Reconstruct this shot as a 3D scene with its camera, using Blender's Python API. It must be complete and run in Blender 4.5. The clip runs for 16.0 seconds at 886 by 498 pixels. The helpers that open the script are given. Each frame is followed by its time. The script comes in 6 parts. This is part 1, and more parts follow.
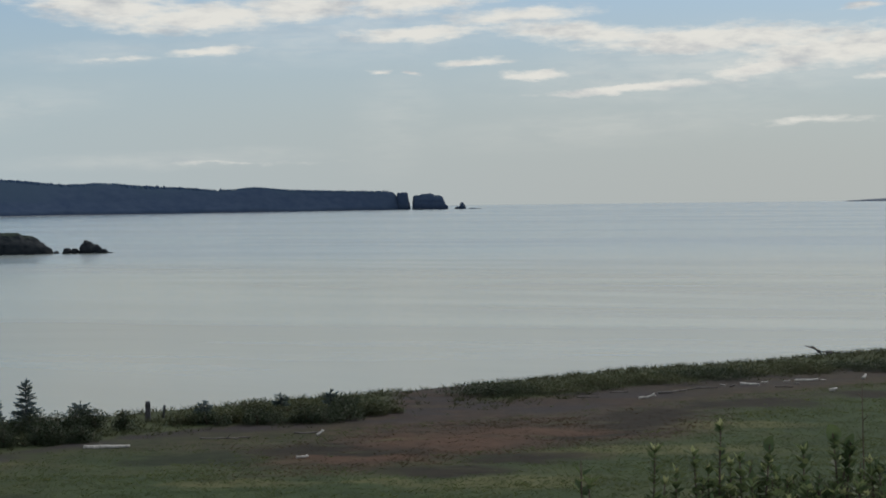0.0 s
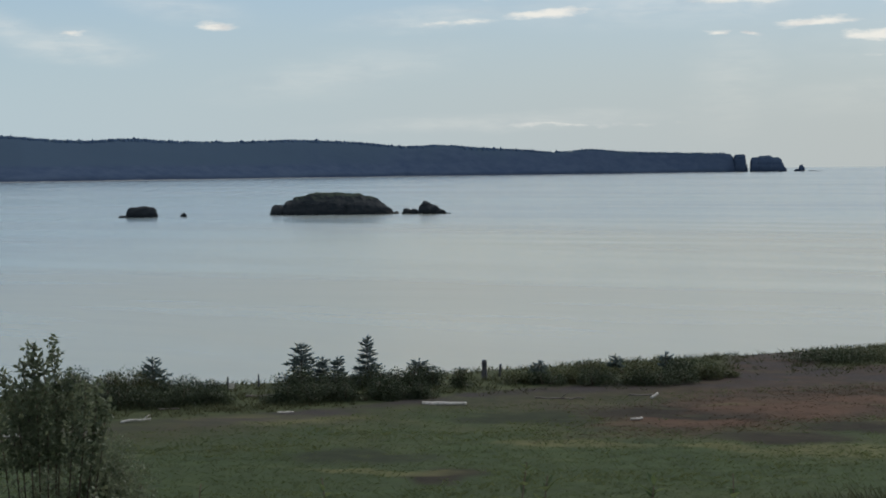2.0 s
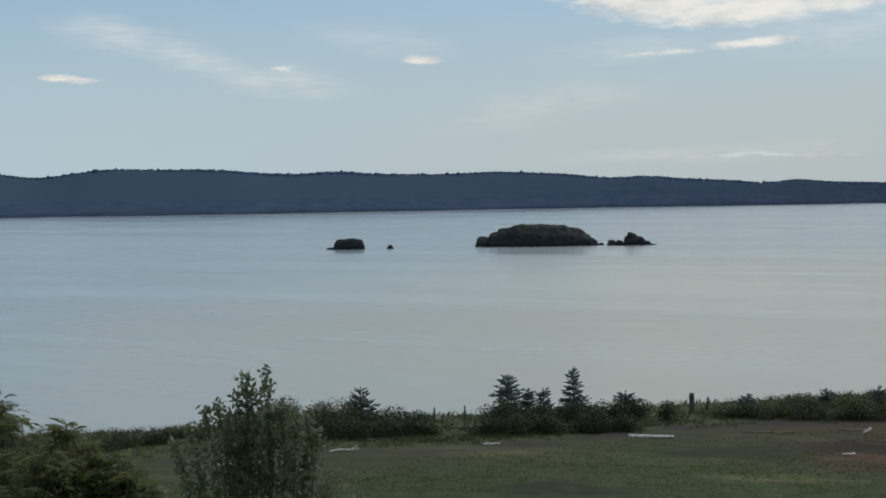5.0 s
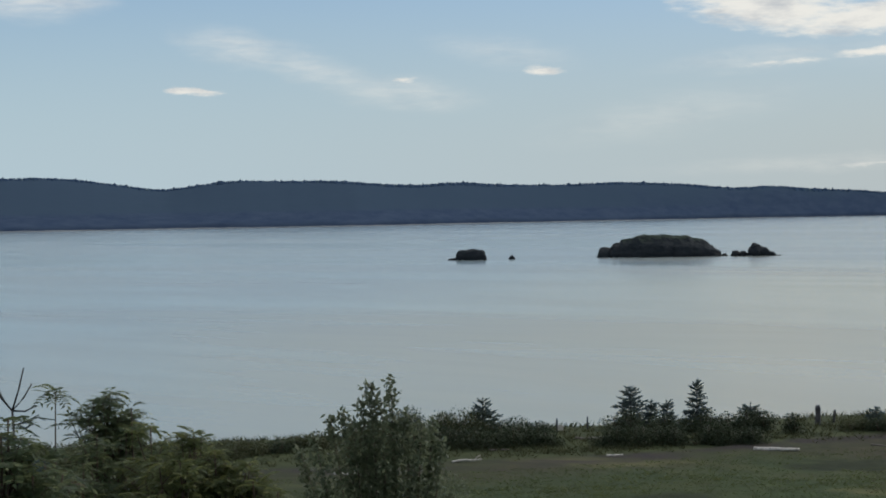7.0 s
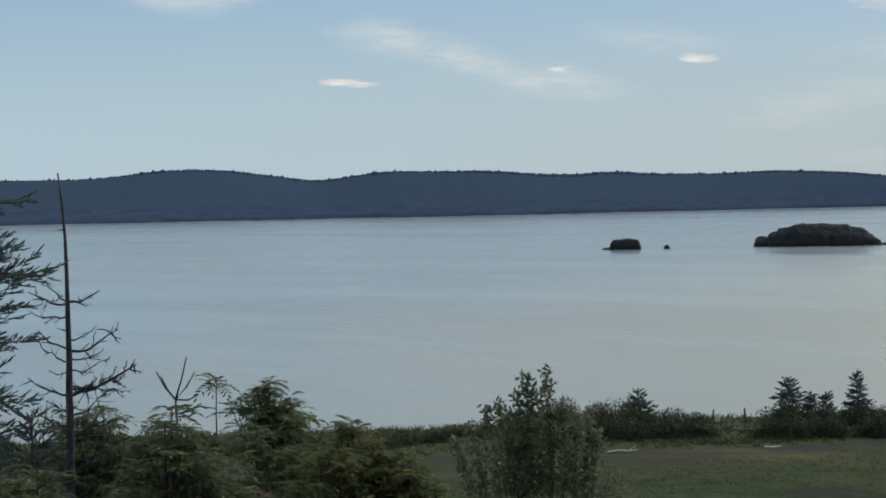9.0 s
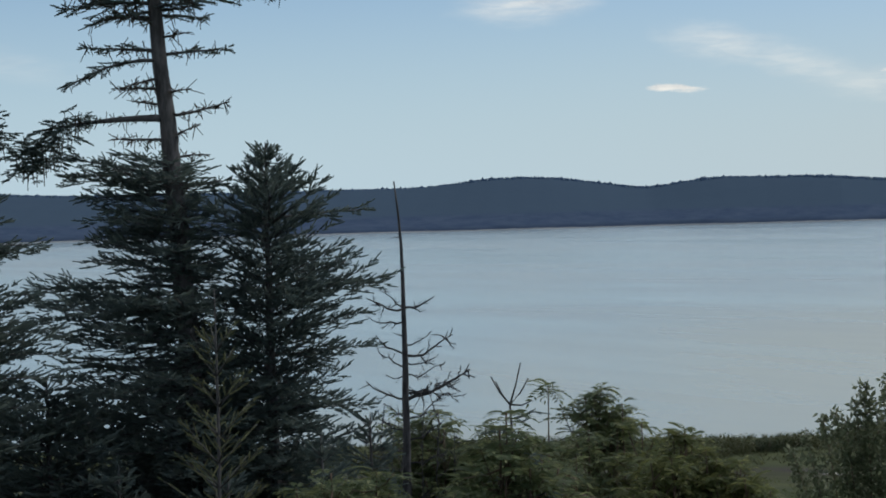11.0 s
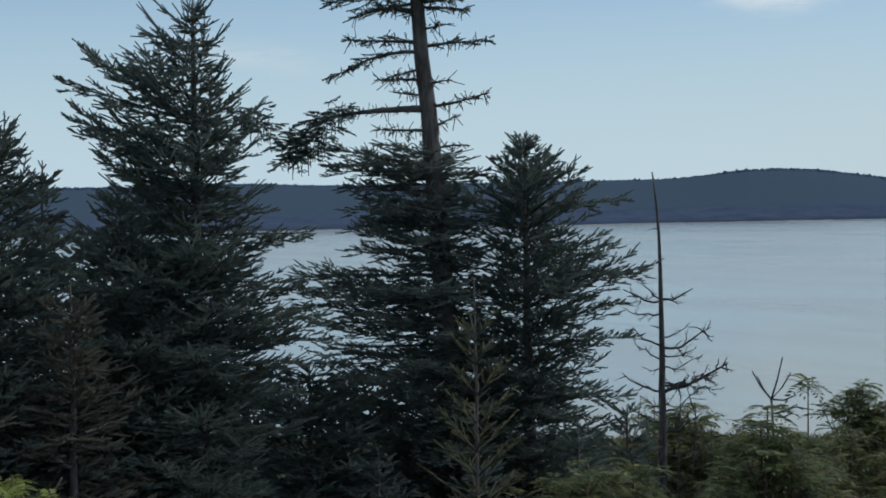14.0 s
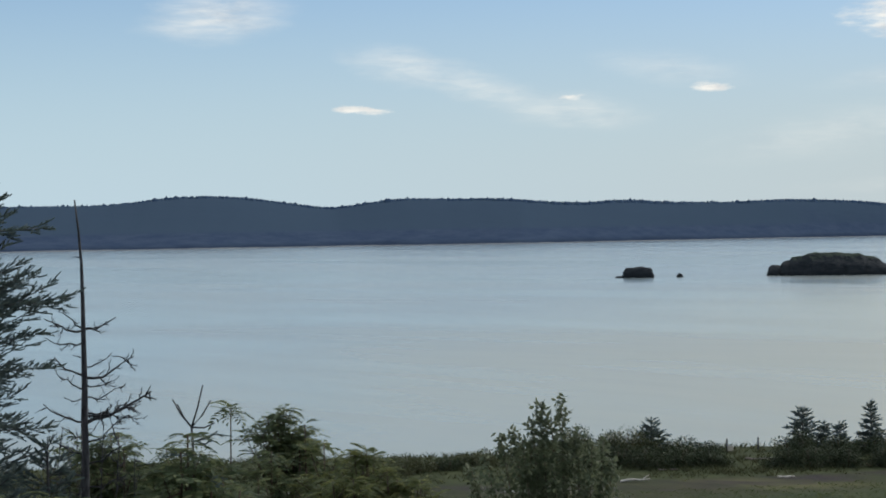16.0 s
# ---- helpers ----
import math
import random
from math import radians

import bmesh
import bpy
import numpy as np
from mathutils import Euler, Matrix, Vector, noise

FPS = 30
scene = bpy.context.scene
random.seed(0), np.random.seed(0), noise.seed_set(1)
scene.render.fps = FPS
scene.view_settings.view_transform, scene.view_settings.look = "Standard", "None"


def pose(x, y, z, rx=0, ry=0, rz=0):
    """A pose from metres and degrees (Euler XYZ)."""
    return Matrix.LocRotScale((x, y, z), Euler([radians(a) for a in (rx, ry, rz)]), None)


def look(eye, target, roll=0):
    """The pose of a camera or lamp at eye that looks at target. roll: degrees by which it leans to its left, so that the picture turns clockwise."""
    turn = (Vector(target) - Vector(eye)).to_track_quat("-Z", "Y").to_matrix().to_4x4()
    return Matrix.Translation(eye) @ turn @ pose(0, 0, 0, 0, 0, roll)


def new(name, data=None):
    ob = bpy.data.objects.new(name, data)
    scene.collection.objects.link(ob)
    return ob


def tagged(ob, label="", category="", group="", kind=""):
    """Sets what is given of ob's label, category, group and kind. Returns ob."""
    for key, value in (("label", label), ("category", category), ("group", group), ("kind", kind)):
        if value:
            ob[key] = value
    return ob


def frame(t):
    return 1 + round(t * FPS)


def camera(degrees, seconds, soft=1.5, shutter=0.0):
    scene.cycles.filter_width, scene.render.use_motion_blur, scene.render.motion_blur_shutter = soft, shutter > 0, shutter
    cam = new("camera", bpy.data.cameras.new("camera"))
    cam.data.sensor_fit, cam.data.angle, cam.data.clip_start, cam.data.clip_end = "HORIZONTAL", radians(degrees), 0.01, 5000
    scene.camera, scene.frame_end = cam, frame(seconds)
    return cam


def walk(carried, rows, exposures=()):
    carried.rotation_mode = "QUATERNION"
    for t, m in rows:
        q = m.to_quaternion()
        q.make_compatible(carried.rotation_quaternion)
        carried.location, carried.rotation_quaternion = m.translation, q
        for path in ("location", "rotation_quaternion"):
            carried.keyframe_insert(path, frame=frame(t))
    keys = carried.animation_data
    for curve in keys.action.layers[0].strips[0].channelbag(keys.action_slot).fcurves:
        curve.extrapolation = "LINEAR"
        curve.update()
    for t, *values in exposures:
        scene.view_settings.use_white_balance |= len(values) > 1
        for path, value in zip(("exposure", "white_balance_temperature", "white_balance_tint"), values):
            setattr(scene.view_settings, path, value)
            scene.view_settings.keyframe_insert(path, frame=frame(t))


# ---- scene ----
cam = camera(27.90, 16.0, soft=1.8)
# seconds, bearing, tilt and roll in degrees, drift of the eye in metres
WALK = [
    (0.0, 0.000, -1.549, -0.645, 0.000, 0.000, 0.000),
    (0.5, -1.812, -1.859, -0.756, -0.017, 0.008, -0.003),
    (1.0, -4.344, -2.565, -0.770, -0.034, 0.015, -0.003),
    (1.5, -7.705, -2.774, -0.552, -0.063, 0.019, -0.006),
    (2.0, -10.742, -2.669, -0.499, -0.060, 0.027, -0.008),
    (2.5, -12.172, -2.589, -0.420, -0.082, 0.022, -0.008),
    (3.0, -12.637, -2.427, -0.362, -0.084, 0.009, -0.005),
    (3.5, -13.641, -1.979, -0.587, -0.088, 0.004, -0.001),
    (4.0, -14.518, -1.636, -0.762, -0.103, -0.002, 0.003),
    (4.5, -15.632, -1.620, -0.833, -0.106, 0.002, -0.001),
    (5.0, -17.303, -1.583, -0.779, -0.107, -0.002, 0.002),
    (5.2, -17.919, -1.521, -0.842, -0.117, -0.001, 0.002),
    (7.3, -21.550, -1.220, -0.840, -0.155, 0.010, -0.010),
    (7.5, -21.823, -1.262, -0.840, -0.162, 0.013, -0.009),
    (8.0, -23.255, -1.321, -0.997, -0.188, 0.014, -0.011),
    (8.2, -23.920, -1.310, -1.020, -0.190, 0.010, -0.010),
    (10.3, -31.773, -1.347, -1.278, -0.218, 0.024, 0.009),
    (10.5, -33.225, -1.213, -1.296, -0.253, 0.021, 0.001),
    (11.0, -36.646, -0.985, -1.511, -0.240, -0.007, -0.002),
    (11.5, -39.499, -0.905, -1.618, -0.257, -0.032, -0.001),
    (12.0, -42.872, -0.994, -1.631, -0.301, -0.046, -0.002),
    (12.5, -45.241, -1.036, -1.764, -0.346, -0.050, -0.004),
    (13.0, -46.690, -1.240, -1.516, -0.343, -0.047, -0.005),
    (13.5, -47.091, -1.270, -1.261, -0.331, -0.067, -0.011),
    (14.0, -44.714, -1.096, -1.131, -0.307, -0.061, -0.002),
    (14.5, -40.353, -0.903, -1.032, -0.285, -0.053, 0.012),
    (15.0, -36.185, -0.688, -0.924, -0.261, -0.051, 0.005),
    (15.5, -31.379, -0.660, -0.904, -0.240, -0.032, 0.018),
    (16.0, -26.533, -0.542, -0.891, -0.210, -0.036, 0.016),
]
EXPOSURES = [(0.0, -0.1), (1.0, -0.06), (1.5, 0.08), (2.5, 0.04), (5.0, 0.02), (8.0, 0.05), (10.5, 0.1), (12.5, 0.36), (13.5, 0.24), (14.0, 0.22), (14.5, 0.0), (15.0, -0.06), (15.5, 0.18), (16.0, 0.25)]
SKY, HAZE, HAZE_TOP = 0.10, 0.95, 11.0
HAZE_LEFT, HAZE_RIGHT, SKY_TINT = (4.4, 5.7, 6.5), (4.55, 4.85, 4.8), (0.56, 0.73, 0.92)
CLOUD_LIT, CLOUD_GREY = (8.4, 8.2, 7.6), (5.2, 5.4, 5.6)
SHORE_Y, SHORE_TILT, SHORE_N = 91.0, 0.68, 0.827  # the line where the gravel meets the shore bushes


def aim(bearing, tilt, roll, dx, dy, dz):
    eye = Vector((dx, dy, EYE + dz))
    b, p = radians(bearing), radians(tilt)
    way = Vector((math.cos(p) * math.sin(b), math.cos(p) * math.cos(b), math.sin(p)))
    return look(eye, eye + way * 100, roll)


EYE = 13.0  # the eye above the sea
walk(cam, [(t, aim(*row)) for t, *row in WALK], EXPOSURES)

# ---- world and sun ----
SUN_BEARING, SUN_HEIGHT = 32.0, 38.0
sun = new("sun", bpy.data.lights.new("sun", "SUN"))
sun.data.energy, sun.data.angle, sun.data.color = 1.35, radians(0.6), (1.0, 0.93, 0.82)
_b, _h = radians(SUN_BEARING), radians(SUN_HEIGHT)
sun.matrix_world = look((0, 0, 60), Vector((0, 0, 60)) - Vector((math.sin(_b) * math.cos(_h), math.cos(_b) * math.cos(_h), math.sin(_h))))


class Nodes:
    """Short hand for building a node tree."""

    def __init__(self, tree):
        self.tree = tree

    def add(self, kind, *ins, operation=None, use_clamp=False, data_type=None, blend_type=None, interpolation_type=None, vector_type=None):
        n = self.tree.nodes.new(kind)
        if operation:
            n.operation = operation
        if use_clamp:
            n.use_clamp = True
        if data_type:
            n.data_type = data_type
        if blend_type:
            n.blend_type = blend_type
        if interpolation_type:
            n.interpolation_type = interpolation_type
        if vector_type:
            n.vector_type = vector_type
        for i, v in enumerate(ins):
            self.put(n.inputs[i], v)
        return n

    def put(self, socket, v):
        if v is None:
            return
        if isinstance(v, bpy.types.NodeSocket):
            self.tree.links.new(v, socket)
        else:
            socket.default_value = v

    def math(self, op, *ins, clamp=False):
        return self.add("ShaderNodeMath", *ins, operation=op, use_clamp=clamp).outputs[0]

    def mix(self, fac, a, b, blend="MIX"):
        n = self.add("ShaderNodeMix", data_type="RGBA", blend_type=blend)
        self.put(n.inputs[0], fac), self.put(n.inputs[6], a), self.put(n.inputs[7], b)
        return n.outputs[2]

    def noise(self, vec, scale, detail=4.0, rough=0.55, distort=0.0):
        n = self.add("ShaderNodeTexNoise")
        self.put(n.inputs["Vector"], vec)
        n.inputs["Scale"].default_value, n.inputs["Detail"].default_value = scale, detail
        n.inputs["Roughness"].default_value, n.inputs["Distortion"].default_value = rough, distort
        return n.outputs["Fac"]

    def ramp(self, fac, lo, hi, a=0.0, b=1.0, smooth=True):
        n = self.add("ShaderNodeMapRange", interpolation_type="SMOOTHSTEP" if smooth else "LINEAR")
        for i, v in enumerate((fac, lo, hi, a, b)):
            self.put(n.inputs[i], v)
        return n.outputs[0]

    def scaled(self, vec, x, y, z):
        return self.add("ShaderNodeVectorMath", vec, (x, y, z), operation="MULTIPLY").outputs[0]


def rgb(r, g, b):
    return (r, g, b, 1.0)


world = bpy.data.worlds.new("world")
scene.world = world
world.use_nodes = True
world.node_tree.nodes.clear()
W = Nodes(world.node_tree)
sky = W.add("ShaderNodeTexSky")
sky.sky_type, sky.sun_disc = "NISHITA", False
sky.sun_elevation, sky.sun_rotation = radians(SUN_HEIGHT), radians(SUN_BEARING)
sky.air_density, sky.dust_density, sky.ozone_density, sky.altitude = 1.0, 0.6, 2.0, 10
way = W.add("ShaderNodeTexCoord").outputs["Generated"]
xyz = W.add("ShaderNodeSeparateXYZ", way).outputs
bear = W.math("DEGREES", W.math("ARCTAN2", xyz[0], xyz[1]))
high = W.math("DEGREES", W.math("ARCSINE", xyz[2]))
flat = W.add("ShaderNodeCombineXYZ", bear, high).outputs[0]
# sea haze: a pale veil low over the horizon
veil = W.ramp(high, 0.0, HAZE_TOP, HAZE, 0.15)
murk = W.mix(W.ramp(bear, -50.0, 14.0), rgb(*HAZE_LEFT), rgb(*HAZE_RIGHT))
airy = W.mix(veil, W.mix(1.0, sky.outputs[0], rgb(*SKY_TINT), "MULTIPLY"), murk)
# single clouds: bearing, height, half length, half thickness, tilt, weight
CLOUDS = [
    (-29.1, 3.92, 0.95, 0.17, -3, 1.4), (-22.45, 4.27, 0.6, 0.16, 0, 0.85), (-17.9, 4.48, 0.82, 0.17, 0, 1.2),
    (-10.6, 6.25, 3.4, 0.85, -6, 1.2), (-7.6, 5.85, 3.4, 0.62, 3, 1.25), (-4.4, 6.2, 3.0, 0.62, 6, 1.2), (-1.0, 6.35, 3.4, 0.5, 3, 1.1),
    (-7.4, 4.83, 1.9, 0.2, 4, 1.0), (-10.2, 4.55, 1.8, 0.14, 3, 0.6),
    (-0.8, 5.35, 3.0, 0.36, 4, 1.1), (2.4, 5.85, 3.0, 0.36, 3, 1.1),
    (4.4, 5.3, 3.6, 0.42, -4, 1.2), (9.0, 5.0, 5.6, 0.55, 1, 1.3), (13.0, 4.7, 5.0, 0.7, 6, 1.25), (10.3, 4.1, 2.6, 0.4, 8, 1.1),
    (1.1, 4.42, 1.4, 0.17, 3, 1.1), (3.0, 3.98, 1.3, 0.22, 0, 1.2), (6.0, 3.5, 3.8, 0.18, 3, 1.1), (-2.1, 4.17, 0.45, 0.1, 0, 0.9),
    (-0.9, 4.1, 0.5, 0.1, -3, 0.9), (11.8, 2.4, 2.6, 0.18, 2, 0.6), (-7.0, 1.32, 4.2, 0.1, 0, 0.45), (13.2, 5.9, 1.0, 0.17, 3, 1.1),
    (14.5, 3.75, 1.6, 0.2, 0, 0.9), (18.0, 4.4, 5.0, 1.0, 4, 1.1), 
]
wobble = W.add("ShaderNodeTexNoise")
W.put(wobble.inputs["Vector"], W.scaled(flat, 0.55, 1.8, 1.0))
wobble.inputs["Scale"].default_value, wobble.inputs["Detail"].default_value = 1.0, 5.0
wobble.inputs["Roughness"].default_value = 0.6
off = W.add("ShaderNodeVectorMath", wobble.outputs["Color"], (0.5, 0.5, 0.5), operation="SUBTRACT").outputs[0]
bent = W.add("ShaderNodeVectorMath", flat, W.scaled(off, 1.8, 0.55, 0.0), operation="ADD").outputs[0]
cover = None
for az, el, lon, thick, tilt, weight in CLOUDS:
    m = W.add("ShaderNodeMapping", bent, (az, el, 0), (0, 0, radians(tilt)), (lon * 1.1, thick * 1.1, 1), vector_type="TEXTURE")
    d = W.add("ShaderNodeVectorMath", m.outputs[0], operation="LENGTH").outputs["Value"]
    v = W.math("MULTIPLY", W.math("SUBTRACT", 1.0, d, clamp=True), weight)
    cover = v if cover is None else W.math("MAXIMUM", cover, v)
# soft wisps with no edge: bearing, height, half length, half thickness, tilt, weight
WISPS = [(-27.6, 5.3, 2.2, 0.65, -9, 0.50), (-25.2, 4.6, 2.8, 0.6, -16, 0.42), (-22.4, 3.85, 2.6, 0.65, -6, 0.42), (-33.6, 6.9, 2.4, 0.8, 5, 0.75), (-19.2, 5.1, 2.6, 0.6, -8, 0.26), (-14.0, 3.0, 4.5, 0.8, 8, 0.22),
         (-9.0, 1.4, 6.0, 0.35, 2, 0.25), (-11.0, 4.7, 3.4, 0.45, 4, 0.32), (-3.0, 5.4, 7.0, 1.2, 2, 0.34), (9.0, 4.2, 8.0, 1.4, 4, 0.42), (6.0, 2.4, 7.0, 0.8, 4, 0.22), (-51.0, 5.2, 3.4, 0.6, -8, 0.2), (-1.5, 2.8, 2.4, 1.6, 70, 0.16)]
mist = None
for az, el, lon, thick, tilt, weight in WISPS:
    m = W.add("ShaderNodeMapping", bent, (az, el, 0), (0, 0, radians(tilt)), (lon * 1.25, thick * 1.25, 1), vector_type="TEXTURE")
    d = W.add("ShaderNodeVectorMath", m.outputs[0], operation="LENGTH").outputs["Value"]
    v = W.math("MULTIPLY", W.ramp(d, 0.0, 1.0, 1.0, 0.0), weight)
    mist = v if mist is None else W.math("MAXIMUM", mist, v)
# thin broken cloud over the rest of the sky
roof = W.math("MULTIPLY", W.ramp(W.noise(W.scaled(way, 1.0, 1.0, 3.0), 2.2, 6.0, 0.6), 0.30, 0.56), W.ramp(high, 7.5, 16.0))
grain = W.noise(W.scaled(flat, 0.8, 3.2, 1.0), 1.3, 6.0, 0.65)
cloud = W.ramp(W.math("ADD", cover, W.math("MULTIPLY", W.math("SUBTRACT", grain, 0.5), 1.25)), 0.0, 0.85)
cloud = W.math("MULTIPLY", cloud, W.ramp(cover, 0.0, 0.12))
thread = W.noise(W.scaled(flat, 0.35, 2.2, 1.0), 1.6, 6.0, 0.62, 0.8)
cloud = W.math("MAXIMUM", cloud, W.math("MULTIPLY", mist, W.ramp(thread, 0.25, 0.7, 0.35, 1.0)))
cloud = W.math("MAXIMUM", cloud, W.math("MULTIPLY", roof, 0.85))
shade = W.ramp(W.noise(W.scaled(flat, 0.5, 1.6, 1.0), 1.0, 5.0, 0.6), 0.42, 0.75)
white = W.mix(shade, rgb(*CLOUD_LIT), rgb(*CLOUD_GREY))
full = W.mix(W.math("MULTIPLY", cloud, 0.92), airy, white)
back = W.add("ShaderNodeBackground", full, SKY)
W.tree.links.new(back.outputs[0], W.add("ShaderNodeOutputWorld").inputs[0])


# ---- materials ----
def material(name):
    m = bpy.data.materials.new(name)
    m.use_nodes = True
    m.node_tree.nodes.clear()
    return m, Nodes(m.node_tree)


def finish(n, shader):
    n.tree.links.new(shader, n.add("ShaderNodeOutputMaterial").inputs[0])


def gloss(n, colour, rough, normal=None, spec=0.5):
    b = n.add("ShaderNodeBsdfPrincipled")
    n.put(b.inputs["Base Color"], colour), n.put(b.inputs["Roughness"], rough)
    b.inputs["Specular IOR Level"].default_value = spec
    n.put(b.inputs["Normal"], normal)
    return b


def bump(n, height, strength, distance):
    b = n.add("ShaderNodeBump")
    b.inputs["Strength"].default_value, b.inputs["Distance"].default_value = strength, distance
    n.put(b.inputs["Height"], height)
    return b.outputs[0]


def leaf_material(name, dark, light, yellow, through_light=0.3, rough=0.55, spec=0.3, patchy=1.7, isles=0.5):
    """Leaves and needles: every piece its own shade, patches over the whole plant, some light passing through."""
    m, n = material(name)
    isle = n.add("ShaderNodeNewGeometry").outputs["Random Per Island"]
    here = n.add("ShaderNodeTexCoord").outputs["Object"]
    patch = n.ramp(n.noise(here, patchy, 3.0), 0.35, 0.68)
    c = n.mix(n.math("ADD", n.math("MULTIPLY", isle, isles), n.math("MULTIPLY", patch, 1.0 - isles)), rgb(*dark), rgb(*light))
    c = n.mix(n.ramp(isle, 0.86, 1.0, 0.0, 0.8), c, rgb(*yellow))
    b = gloss(n, c, rough, spec=spec)
    t = n.add("ShaderNodeBsdfTranslucent", n.mix(0.5, c, rgb(*yellow)))
    finish(n, n.add("ShaderNodeMixShader", through_light, b.outputs[0], t.outputs[0]).outputs[0])
    return m


def bark_material(name, dark, light, scale=14.0, rough=0.9):
    m, n = material(name)
    here = n.add("ShaderNodeTexCoord").outputs["Object"]
    a = n.noise(n.scaled(here, 1, 1, 0.25), scale, 6.0, 0.65)
    b = n.noise(here, scale * 0.12, 3.0)
    c = n.mix(n.ramp(n.math("ADD", n.math("MULTIPLY", a, 0.7), n.math("MULTIPLY", b, 0.3)), 0.35, 0.65), rgb(*dark), rgb(*light))
    finish(n, gloss(n, c, rough, bump(n, a, 0.6, 0.01), 0.25).outputs[0])
    return m


def rock_material(name, dark, light, green, cap, scale, relief=0.8, spec=0.3):
    """Bare layered rock; turf where it lies flat and high."""
    m, n = material(name)
    g = n.add("ShaderNodeNewGeometry")
    here = n.add("ShaderNodeTexCoord").outputs["Object"]
    up = n.add("ShaderNodeSeparateXYZ", g.outputs["Normal"]).outputs[2]
    z = n.add("ShaderNodeSeparateXYZ", here).outputs[2]
    a = n.noise(n.scaled(here, 1, 1, 2.5), scale, 7.0, 0.65)
    b = n.noise(here, scale * 0.2, 4.0)
    c = n.mix(n.ramp(a, 0.3, 0.7), rgb(*dark), rgb(*light))
    wet = n.ramp(n.math("ADD", z, n.math("MULTIPLY", b, cap * 0.3)), cap * 0.16, cap * 0.42, 0.65, 0.0)
    c = n.mix(wet, c, rgb(*(0.5 * v for v in dark)))
    turf = n.math("MULTIPLY", n.ramp(n.math("ADD", up, n.math("MULTIPLY", b, 0.5)), 0.85, 1.15), n.ramp(z, cap * 0.55, cap * 0.8))
    c = n.mix(turf, c, rgb(*green))
    finish(n, gloss(n, c, 0.9, bump(n, a, relief, 0.15 / scale), spec).outputs[0])
    return m


def plain_material(name, colour, other, scale, rough, relief=0.3, spec=0.4):
    m, n = material(name)
    here = n.add("ShaderNodeTexCoord").outputs["Object"]
    a = n.noise(here, scale, 6.0, 0.6)
    b = n.noise(here, scale * 0.15, 3.0)
    c = n.mix(n.ramp(n.math("ADD", n.math("MULTIPLY", a, 0.6), n.math("MULTIPLY", b, 0.4)), 0.35, 0.65), rgb(*colour), rgb(*other))
    finish(n, gloss(n, c, rough, bump(n, a, relief, 0.02), spec).outputs[0])
    return m


M_NEEDLE = leaf_material("spruce_needles", (0.062, 0.099, 0.113), (0.110, 0.160, 0.162), (0.145, 0.178, 0.150), 0.48)
M_NEEDLE_YOUNG = leaf_material("young_spruce_needles", (0.066, 0.092, 0.052), (0.128, 0.155, 0.086), (0.24, 0.24, 0.14), 0.45)
M_NEEDLE_BROWN = leaf_material("dying_spruce_needles", (0.076, 0.092, 0.092), (0.130, 0.145, 0.130), (0.17, 0.145, 0.11), 0.35)
M_LICHEN = leaf_material("dead_twigs", (0.040, 0.036, 0.032), (0.085, 0.08, 0.07), (0.11, 0.105, 0.09), 0.05)
M_ASH = leaf_material("mountain_ash_leaves", (0.032, 0.060, 0.035), (0.088, 0.132, 0.066), (0.30, 0.33, 0.17), 0.5)
M_SHRUB = leaf_material("shrub_leaves", (0.058, 0.086, 0.050), (0.150, 0.190, 0.112), (0.25, 0.27, 0.18), 0.45, 0.5, 0.35)
M_UNDERGROWTH = leaf_material("undergrowth_leaves", (0.036, 0.058, 0.034), (0.105, 0.135, 0.078), (0.20, 0.22, 0.15), 0.45, 0.5, 0.35)
M_BERM = leaf_material("shore_bush_leaves", (0.022, 0.038, 0.022), (0.050, 0.073, 0.038), (0.075, 0.088, 0.045), 0.2)
M_BANK = leaf_material("bank_herbs", (0.040, 0.056, 0.027), (0.080, 0.096, 0.044), (0.12, 0.12, 0.06), 0.3)
M_BRIGHT = leaf_material("yellow_green_leaves", (0.11, 0.17, 0.05), (0.22, 0.29, 0.085), (0.32, 0.36, 0.12), 0.4)
M_YOUNG = leaf_material("pale_young_leaves", (0.22, 0.27, 0.11), (0.40, 0.43, 0.20), (0.50, 0.50, 0.30), 0.4)
M_ASH_YELLOW = leaf_material("yellowing_ash_leaves", (0.044, 0.072, 0.031), (0.115, 0.148, 0.058), (0.30, 0.31, 0.13), 0.48)
M_RUSSET = leaf_material("russet_dry_leaves", (0.055, 0.040, 0.030), (0.11, 0.075, 0.052), (0.16, 0.12, 0.07), 0.25)
M_WEED = leaf_material("tall_weed_leaves", (0.042, 0.078, 0.036), (0.105, 0.158, 0.066), (0.22, 0.26, 0.12), 0.42, 0.6, 0.2)
M_GRASS = leaf_material("meadow_grass", (0.046, 0.075, 0.034), (0.094, 0.134, 0.059), (0.14, 0.155, 0.068), 0.5, 0.7, 0.3, 0.30, 0.20)
M_TUFT = leaf_material("grass_tufts", (0.062, 0.094, 0.041), (0.118, 0.156, 0.066), (0.17, 0.18, 0.08), 0.5, 0.7, 0.3, 0.5, 0.4)
M_DRY = leaf_material("dead_reddish_grass", (0.048, 0.035, 0.026), (0.096, 0.060, 0.041), (0.10, 0.09, 0.05), 0.45, 0.8, 0.3, 0.22, 0.2)
M_DUNE = leaf_material("shore_grass", (0.034, 0.048, 0.022), (0.062, 0.076, 0.035), (0.11, 0.10, 0.055), 0.3, 0.7)
